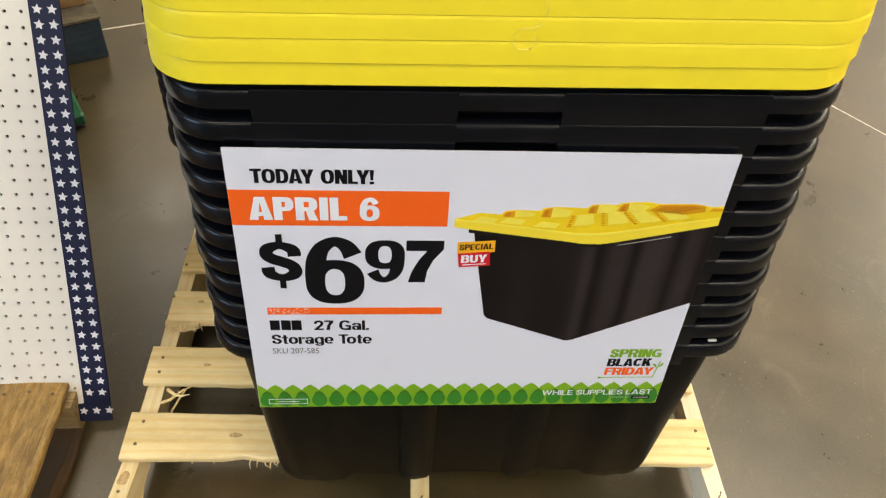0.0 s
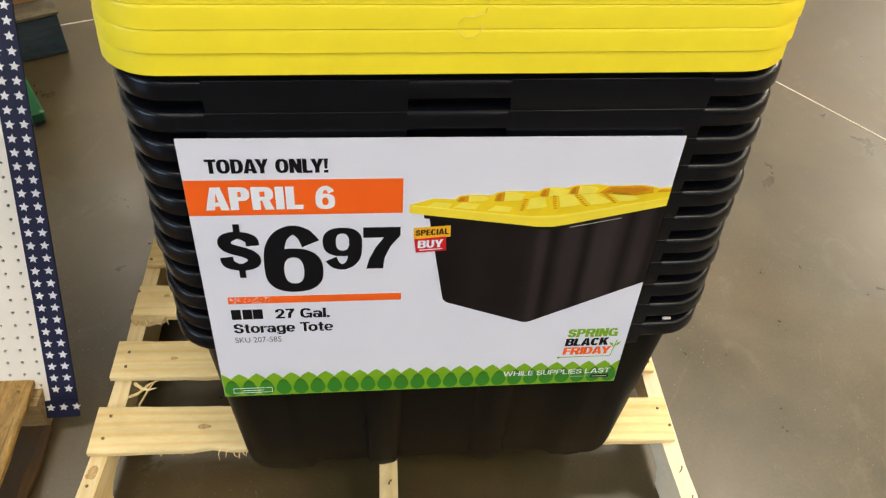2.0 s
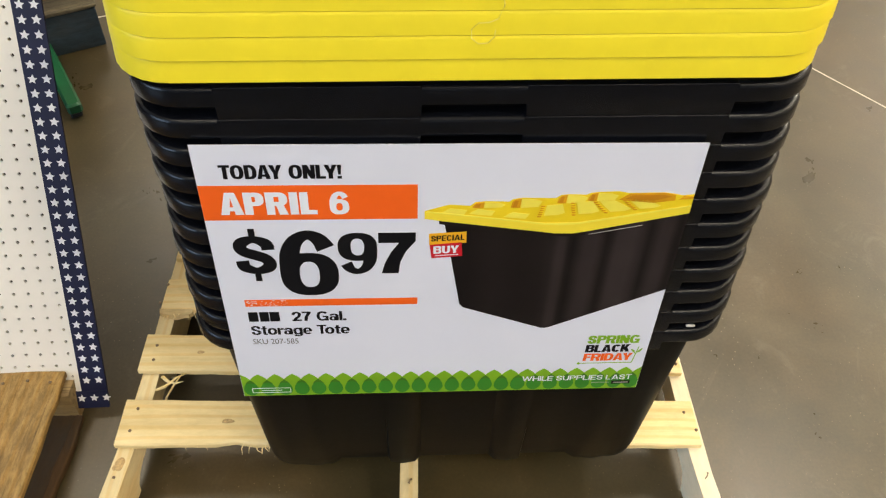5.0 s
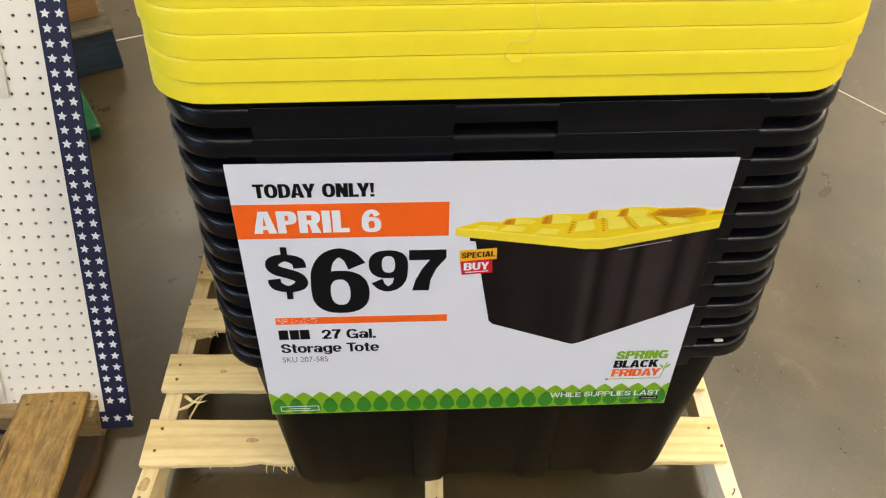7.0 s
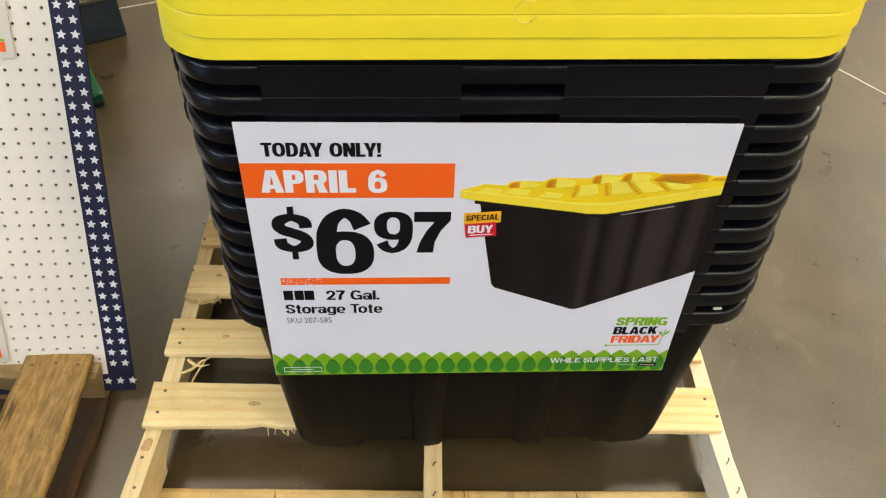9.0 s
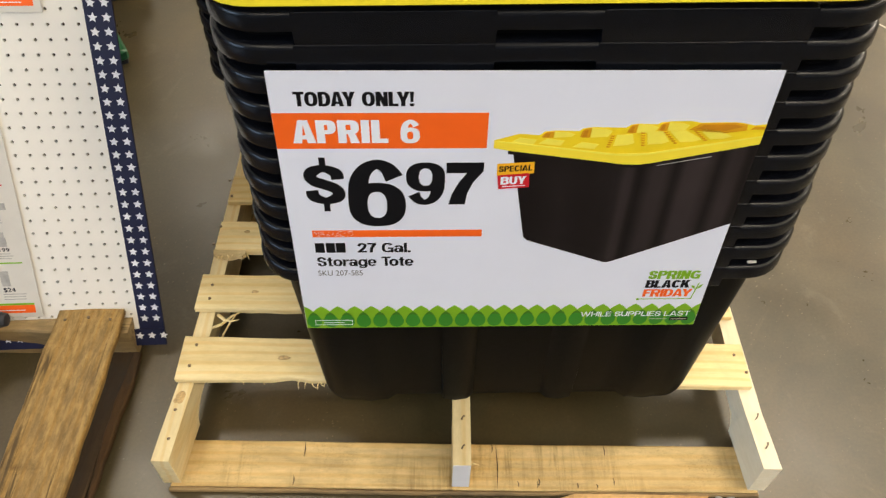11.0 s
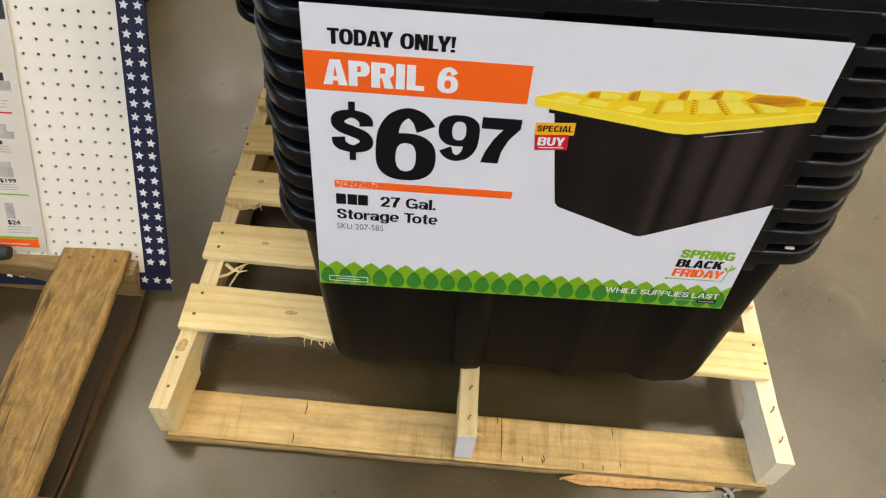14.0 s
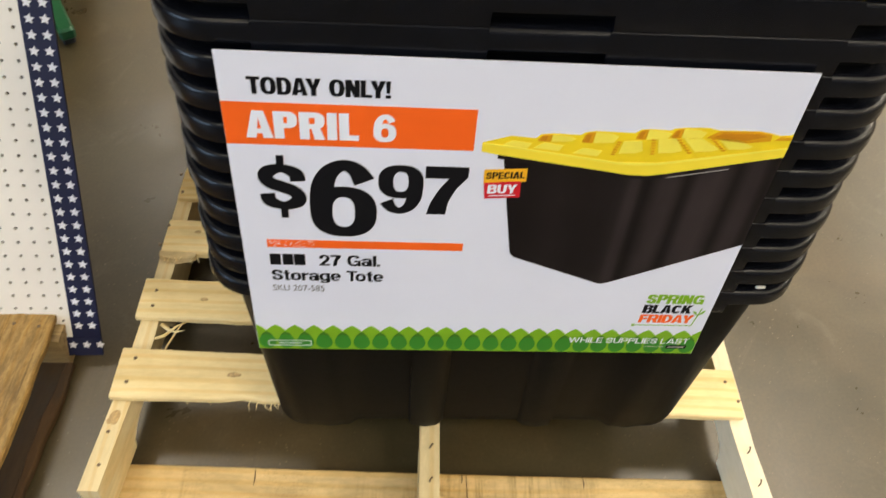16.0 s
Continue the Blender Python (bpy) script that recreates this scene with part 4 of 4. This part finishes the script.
# printed picture of a tote with its lid
flat("printed_side", [(272, 312), (295, 177), (300, 171), (405, 130), (397, 296)], 0, PRINT_SIDE)
flat("printed_front", [(397, 296), (423, 294), (558, 323), (558, 198), (417, 132), (411, 130), (405, 130)], 0, PRINT_FRONT)
flat("printed_rim", [(266, 316), (266, 309.5), (330, 300.5), (397, 290), (424, 288.5), (440, 291), (440, 300)], 1, PRINT_DARK)
LID_TOP = [(249, 329), (277, 338), (301, 336), (306, 341), (318, 342.5), (345, 341.5), (349, 345), (360, 347), (398, 346), (404, 350.5), (413, 351.5), (433, 350.5), (437, 353), (448, 354.5), (470, 355), (482, 352.5), (523, 353), (537, 350.5), (545, 348.5), (558, 350)]
flat("printed_lid", [(249, 318), (267, 314.5), (330, 305), (384, 297), (402, 294), (423, 293.5), (438, 296), (558, 322.5)] + LID_TOP[::-1], 1, PRINT_YELLOW)
flat("printed_lip", [(249, 318), (267, 314.5), (330, 305), (384, 297), (402, 294), (423, 293.5), (438, 296), (558, 322.5), (558, 333), (492, 319.5), (430, 308), (410, 306.5), (388, 307.5), (325, 317), (250, 327.5)], 2, PRINT_LIP)
flat("printed_edge", [(250, 327.5), (325, 317), (388, 307.5), (410, 306.5), (430, 308), (492, 319.5), (558, 333), (558, 334.5), (490, 322), (428, 310.5), (390, 310), (326, 319), (252, 329)], 3, PRINT_GOLD)
for x, z, w, h in ((303, 333, 14, 8.5), (347, 333, 12, 13), (400, 339, 11, 12), (435, 342, 11, 11.5)):
    flat("printed_ridge", [(x, z + 1), (x + 3, z), (x + w - 1, z), (x + w, z + h), (x + 5, z + h - 1), (x + 2, z + h - 4)], 3, PRINT_SHADE)
    flat("printed_shade", [(x + 2, z + 1.5), (x + w * 0.6, z + 1), (x + w * 0.7, z + h * 0.8), (x + 4, z + h * 0.75)], 4, PRINT_AMBER)
    flat("printed_cap", [(x + w, z), (x + w + 20, z + 1), (x + w + 24, z + h - 4), (x + w + 16, z + h - 1), (x + w, z + h)], 3, PRINT_GOLD)
flat("printed_ridge", [(471, 343.5), (482, 352), (523, 352.6), (536, 350), (537, 342), (512, 338.5), (490, 341)], 3, PRINT_SHADE)
flat("printed_shade", [(478, 345), (486, 350), (522, 350.5), (532, 347.5), (512, 342)], 4, PRINT_AMBER)
flat("printed_ridge", [(541, 343), (546, 347.8), (557.5, 347), (557.5, 343.5)], 3, PRINT_SHADE)
for (a, b), (c, d) in (((382, 336), (379, 321)), ((416, 340), (419, 323)), ((442, 341), (456, 326)), ((476, 343), (490, 330))):
    for j in range(6):
        x, z = a + (c - a) * j / 5, b + (d - b) * j / 5
        flat("printed_notch", [(x, z), (x + 5, z - 0.4), (x + 4, z - 1.9), (x + 0.5, z - 1.7)], 4, PRINT_SHADE)
    flat("printed_plate", [(a + 7, b + 0.5), (a + 25, b + 1.5), (c + 32, d + 4), (c + 24, d + 1), (c + 8, d)], 3, PRINT_GOLD)
for x, z in ((268, 325), (300, 323.5), (340, 318.5)):
    flat("printed_cap", [(x, z + 1), (x + 26, z - 2), (x + 30, z + 5), (x + 10, z + 8)], 2, PRINT_GOLD)
flat("printed_glint", [(444, 291.6), (506, 304.6), (506, 305.4), (444, 292.3)], 2, NEWS_GREY)
amber = flat("amber_tag", [(255, 277), (299, 281), (298.5, 298), (254.5, 295)], 1, GOLD, "amber printed tag")
heavy("SPECIAL", 257, 296.5, 283.2, 291.8, 2, INK, 0.22, 0.16, 0.075, 0.06, parent=amber)
red = flat("red_tag", [(258, 257), (295, 260), (293.5, 281.5), (255.5, 278)], 2, RED, "red printed tag")
heavy("BUY", 260, 290.5, 264.2, 276, 3, WHITE, 0.28, 0.19, 0.07, 0.05, parent=red)
flat("small_print", [(262, 260.4), (290, 262.4), (290, 263.4), (262, 261.6)], 3, WHITE)

# season mark
heavy("SPRING", 472, 543, 96.5, 112.5, 0, LIME, 0.29, 0.19, 0.03, skew=0.03)
heavy("BLACK", 471.5, 533, 79, 94, 0, INK, 0.31, 0.19, 0.03, skew=0.03)
heavy("FRIDAY", 471, 539, 61, 76, 0, ORANGE, 0.29, 0.19, 0.03, skew=0.03)
rect("green_rule", 466, 541, 55.4, 56.6, 0, LIME)
flat("green_stem", [(540, 56), (541.2, 56), (546, 88), (544.6, 88)], 0, LIME)
flat("green_sprig", [(543, 76), (548, 84), (551, 85), (549, 79)], 1, LIME)
flat("green_sprig", [(543, 74), (537, 80), (535, 84), (540, 82)], 1, LIME)
flat("green_dot", [(466 + 2.2 * math.cos(a), 56 + 2.2 * math.sin(a)) for a in np.arange(0, 6.28, 0.7)], 1, LIME)

# leaf border
STEP = 23.25
rect("green_band", 0.5, 557.5, 0.3, 31, 0, LIME, "light green printed band")
for k in range(25):
    c = 0.6 + k * STEP
    side = [(0.0, 46.5), (3.4, 44.0), (7.0, 41.0), (10.0, 37.8), (STEP / 2, 35.2), (STEP / 2, 30)]
    peak = [(c - x, z) for x, z in reversed(side)] + [(c + x, z) for x, z in side[1:]]
    flat("green_peak", [(min(max(x, 0.5), 557.5), z) for x, z in peak], 1, LIME)
for k in range(24):
    c = 12.2 + k * STEP
    side = [(10.3 * (1 - u ** 1.9), 14.5 + 20.5 * u) for u in np.linspace(0, 0.97, 9)]
    low = [(10.3 * math.cos(a), 14.5 - 12.5 * math.sin(a)) for a in np.linspace(0.25, math.pi - 0.25, 9)]
    drop = [(c - x, z) for x, z in side] + [(c, 35.2)] + [(c + x, z) for x, z in reversed(side)] + [(c + x, z) for x, z in low]
    drop = [(min(max(x, 0.5), 557.5), z) for x, z in drop]
    flat("green_leaf", drop, 2, GREEN)
    if 8 < c < 550:
        flat("leaf_tip", [(c, 35.0), (c - 4.4, 31.2), (c - 7.2, 27.0), (c, 29.0), (c + 7.2, 27.0), (c + 4.4, 31.2)], 3, OLIVE)
heavy("WHILE SUPPLIES LAST", 390, 546.5, 21.3, 31.5, 4, WHITE, 0.185, 0.14, 0.085)
rect("small_print", 490, 516, 14.2, 15.0, 3, NEWS_GREY)
rect("black_tag", 519.5, 546, 11, 17.5, 3, INK)
rect("tag_print", 522, 543.5, 13.4, 15.0, 4, NEWS_GREY)
for a, b, c, d in ((13, 66, 16.9, 17.7), (13, 66, 7.6, 8.4), (13, 13.8, 8.4, 16.9), (65.2, 66, 8.4, 16.9)):
    rect("outline", a, b, c, d, 3, WHITE)
rect("small_print", 26, 54, 12, 13, 3, WHITE)

# ---- leaning pegboard display ----
PS = 0.0245
peg = thing("pegboard_display", Matrix(), "white pegboard display panel with a navy star border, leaning back", "pegboard")
peg.matrix_world = Matrix.Translation((-0.6310, 0.5565, 0.5422)) @ Matrix.Rotation(radians(2.765), 4, "Z") @ Matrix.Rotation(radians(-26.90), 4, "X") @ Matrix.Rotation(radians(1.14), 4, "Y")
# upper rows run on unseen, added so that the board shades the floor beyond
COLS, UP, DOWN = 26, 56, 23


def holed_board():
    """Square cells, each with a round hole through the board."""
    verts, faces, h, r, t = [], [], PS / 2, 0.0029, 0.005
    for i in range(COLS):
        for k in range(-DOWN, UP):
            cx, cz, base = -i * PS, k * PS, len(verts)
            for y in (0.0, t):
                for a in range(8):
                    s = math.pi / 4 * a + math.pi / 8
                    verts.append((cx + r * math.cos(s), y, cz + r * math.sin(s)))
            for sx, sz in ((1, 1), (-1, 1), (-1, -1), (1, -1)):
                verts.append((cx + sx * h, 0.0, cz + sz * h))
            for a in range(8):
                faces.append((base + a, base + (a + 1) % 8, base + 8 + (a + 1) % 8, base + 8 + a))
            q = [base + 16 + n for n in range(4)]
            p = [base + n for n in range(8)]
            faces += [(q[0], p[1], p[0]), (q[1], p[3], p[2]), (q[2], p[5], p[4]), (q[3], p[7], p[6])]
            faces += [(q[0], q[1], p[2], p[1]), (q[1], q[2], p[4], p[3]), (q[2], q[3], p[6], p[5]), (q[3], q[0], p[0], p[7])]
    return verts, faces


board_mesh = mesh("board", *holed_board(), PEG)
bm = bmesh.new()
bm.from_mesh(board_mesh)
bmesh.ops.remove_doubles(bm, verts=bm.verts, dist=0.00005)
bmesh.ops.recalc_face_normals(bm, faces=bm.faces)
bm.to_mesh(board_mesh)
bm.free()
part("board", board_mesh, peg)
X1, X0, Z1, Z0 = PS / 2, -(COLS - 0.5) * PS, (UP - 0.5) * PS, -(DOWN + 0.5) * PS
# dark sheet added behind the board; stands in for shade in the holes
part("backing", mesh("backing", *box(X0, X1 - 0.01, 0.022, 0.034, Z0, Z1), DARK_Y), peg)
edge = part("edge_strip", mesh("edge_strip", *box(X1, X1 + 0.0462, -0.001, 0.004, Z0 + 0.030, Z1), NAVY), peg, "navy paper border strip printed with white stars")
foot = part("foot_strip", mesh("foot_strip", *box(X0, X1 + 0.0462, -0.0025, 0.004, Z0 - 0.006, Z0 + 0.0295), NAVY), peg, "navy paper border strip printed with white stars")
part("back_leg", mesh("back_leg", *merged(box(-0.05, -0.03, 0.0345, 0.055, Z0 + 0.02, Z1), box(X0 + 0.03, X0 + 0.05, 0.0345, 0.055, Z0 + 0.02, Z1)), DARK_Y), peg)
sv = []
for k in range(10):
    r = 0.0081 if k % 2 == 0 else 0.0039
    sv.append((r * math.sin(k * math.pi / 5), 0.0, r * math.cos(k * math.pi / 5)))
star_mesh = mesh("star", sv + [(x, 0.0006, z) for x, y, z in sv], [tuple(range(10)), tuple(range(10, 20))] + [(i, (i + 1) % 10, 10 + (i + 1) % 10, 10 + i) for i in range(10)], STAR)
for c in range(2):
    for k in range(int((Z1 - Z0 - 0.06) / 0.02325)):
        one = part("star", star_mesh, edge)
        one.matrix_basis = pose(X1 + 0.0125 + 0.0222 * c, -0.0017, Z0 + 0.0527 + k * 0.02325, 0, 8, 0)
for k in range(14):
    one = part("star", star_mesh, foot)
    one.matrix_basis = pose(X1 + 0.044 - 0.0225 * k, -0.0032, Z0 + 0.0155, 0, 8, 0)


def flyer(x0, x1, z0, z1, seed, label):
    """A printed flyer in a clear sleeve, hung on the pegboard."""
    fl = thing("sale_flyer", peg.matrix_world.copy(), label, "flyer")
    part("sheet", mesh("sheet", *box(x0, x1, -0.0035, -0.0026, z0, z1), NEWS), fl)
    rnd = random.Random(seed)

    def bar(nm, a, b, c, d, mat, layer=0):
        y = -0.0039 - 0.0003 * layer
        part(nm, mesh(nm, *box(x0 + a, x0 + b, y, y + 0.0004, z0 + c, z0 + d), mat), fl)

    w, h = x1 - x0, z1 - z0
    bar("orange_footer", 0.003, w - 0.012, 0.010, 0.026, ORANGE)
    bar("footer_print", 0.06, w - 0.03, 0.015, 0.0165, WHITE, 1)
    bar("green_rule", 0.003, w - 0.012, 0.0265, 0.0305, LIME)
    return fl, bar, rnd, w, h


x_left, z_low = -0.50, -0.512
fl, bar, rnd, w, h = flyer(x_left, -0.160, z_low, 0.012, 4, "printed sale flyer with small pictures in a clear sleeve")
bar("green_rule", 0.003, w - 0.016, 0.112, 0.1145, LIME)
bar("red_rule", 0.003, w - 0.02, 0.262, 0.2645, RED)
bar("dark_header", 0.003, w - 0.004, h - 0.105, h - 0.004, NEWS_DARK)
for k in range(4):
    bar("header_print", w - 0.09, w - 0.012, h - 0.04 - 0.018 * k, h - 0.036 - 0.018 * k, NEWS_GREY, 1)
for row, (zb, zt) in enumerate(((0.036, 0.108), (0.12, 0.182), (0.19, 0.255), (0.27, 0.345), (0.352, 0.43))):
    for col in range(6):
        a = w - 0.012 - (col + 1) * 0.055
        if a < 0.004:
            continue
        hh = zt - zb
        pw = rnd.uniform(0.012, 0.026)
        px = a + rnd.uniform(0.004, 0.02)
        bar("picture", px, px + pw, zb + hh * 0.42, zb + hh * rnd.uniform(0.75, 0.98), NEWS_GREY if rnd.random() < 0.55 else NEWS_DARK)
        bar("picture", px + pw * 0.5, px + pw * rnd.uniform(0.9, 1.5), zb + hh * 0.42, zb + hh * rnd.uniform(0.55, 0.7), NEWS_GREY, 1)
        price = {0: "$24", 1: "$199", 3: "$49"}.get(row) if col == 0 else None
        if price:
            lettering(price, 1000 * (x_left + a + 0.006), 1000 * (x_left + a + 0.010 + 0.006 * len(price)), 1000 * (z_low + zb + hh * 0.24), 1000 * (z_low + zb + hh * 0.38), 13, NEWS_DARK, 0.05, 0.0, fl)
        else:
            bar("price_bar", a + 0.006, a + rnd.uniform(0.02, 0.03), zb + hh * 0.25, zb + hh * 0.36, NEWS_DARK)
        for j in range(3):
            bar("text_bar", a + 0.004, a + rnd.uniform(0.03, 0.047), zb + hh * (0.18 - 0.075 * j), zb + hh * (0.18 - 0.075 * j) + 0.0016, NEWS_GREY)
fl2, bar, rnd, w, h = flyer(-0.38, -0.052, 0.044, 0.48, 6, "printed sale flyer hung on the upper pegboard")
for row in range(4):
    for col in range(5):
        a, zb = w - 0.012 - (col + 1) * 0.06, 0.04 + row * 0.085
        bar("picture", a + 0.01, a + 0.035, zb + 0.03, zb + 0.07, NEWS_GREY)
        bar("text_bar", a + 0.006, a + 0.045, zb + 0.012, zb + 0.015, NEWS_DARK)

# ---- old pallet under the pegboard display ----
old = thing("old_pallet", pose(-0.6303, 0.3212, 0, 0, 0, -1.0), "worn brown weathered pallet in front of the pegboard", "pallet")
part("deck_board", mesh("deck_board", *plank(1, -0.90, 0.004, -0.150, -0.010, 0.083, 0.100, 41, 0.003, taper=0.022), OLD_Y, True), old)
part("deck_board", mesh("deck_board", *plank(1, -0.90, 0.0, -0.46, -0.34, 0.083, 0.100, 42, 0.003), OLD_Y, True), old)
part("deck_board", mesh("deck_board", *plank(1, -0.90, 0.0, -0.76, -0.64, 0.083, 0.100, 43, 0.003), OLD_Y, True), old)
for k, (y, low) in enumerate(((-0.036, 0.0), (-0.484, 0.0155), (-0.90, 0.0155))):
    part("stringer", mesh("stringer", *plank(0, -0.80, 0.004, y, y + 0.036, low, 0.0825, 44 + k, 0.002), OLD_X, True), old)
# bottom boards painted near black: the deck's shade is in their colour
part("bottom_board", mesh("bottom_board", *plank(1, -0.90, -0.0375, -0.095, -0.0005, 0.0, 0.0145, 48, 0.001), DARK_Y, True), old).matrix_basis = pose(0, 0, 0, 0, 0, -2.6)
part("torn_edge", mesh("torn_edge", *plank(1, -0.90, -0.0375, -0.0012, 0.0105, 0.0, 0.0155, 50, 0.0038), TORN_Y, True), old, "torn red-brown edge of the bottom board").matrix_basis = pose(0, 0, 0, 0, 0, -2.6)
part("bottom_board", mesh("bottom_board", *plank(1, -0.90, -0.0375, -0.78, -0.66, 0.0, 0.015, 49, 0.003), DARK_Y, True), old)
for x, y in ((-0.028, -0.02), (-0.07, -0.016), (-0.112, -0.022), (-0.04, -0.468), (-0.09, -0.462)):
    n2 = part("nail", nail_mesh, old)
    n2.matrix_basis = pose(x, y, 0.100)

# black-gripped tool on the old pallet
tool = thing("hand_tool", pose(-0.837, 0.290, 0.0838), "yellow tool with a black rubber grip on the old pallet", "tool")
part("grip", mesh("grip", *tube([(-0.30, 0.0, 0.034), (-0.05, 0.0, 0.034), (-0.012, 0.0, 0.034), (-0.002, 0.0, 0.034), (0.0, 0.0, 0.034)], [0.012, 0.012, 0.0145, 0.012, 0.006], 12), GRIP, True), tool)
part("bracket", mesh("bracket", *box(-0.2, -0.035, -0.012, 0.012, 0.006, 0.022, 0.003), GRIP), tool)
part("housing", mesh("housing", *box(-0.28, -0.05, -0.05, -0.014, 0.0, 0.02, 0.006), TOOL), tool)

# ---- blue plinth with a crate, and the green bar, behind the pegboard ----
plinth = thing("blue_plinth", pose(-0.888, 1.562, 0, 0, 0, 27.6), "scuffed dark blue painted wooden plinth with a worn top", "plinth")
part("face_board", mesh("face_board", *box(-0.60, 0.0, 0.0, 0.022, 0.0, 0.124, 0.003), BLUE), plinth)
part("side_board", mesh("side_board", *box(-0.022, 0.0, 0.0225, 0.40, 0.0, 0.124, 0.003), BLUE), plinth)
part("top_board", mesh("top_board", *plank(0, -0.60, 0.003, -0.003, 0.40, 0.1245, 0.138, 61, 0.002), WORN, True), plinth)
crate = thing("wooden_crate", pose(-0.916, 1.629, 0.1385, 0, 0, 27.6), "brown wooden crate standing on the blue plinth", "crate")
part("front_panel", mesh("front_panel", *box(-0.5, -0.02, 0.0, 0.018, 0.0, 0.5, 0.002), CRATE), crate)
part("side_panel", mesh("side_panel", *box(-0.038, -0.02, 0.0185, 0.26, 0.0, 0.5, 0.002), CRATE), crate)
bar_thing = thing("green_rail", pose(-0.8706, 1.199, 0, 0, 0, 119.6), "green plastic rail with a dark foot lying on concrete", "rail")
part("rail", mesh("rail", *box(0.0, 0.62, -0.017, 0.022, 0.018, 0.05, 0.006), KELLY), bar_thing)
part("foot", mesh("foot", *box(0.012, 0.60, -0.013, 0.018, 0.0, 0.0178, 0.003), GRIP), bar_thing)
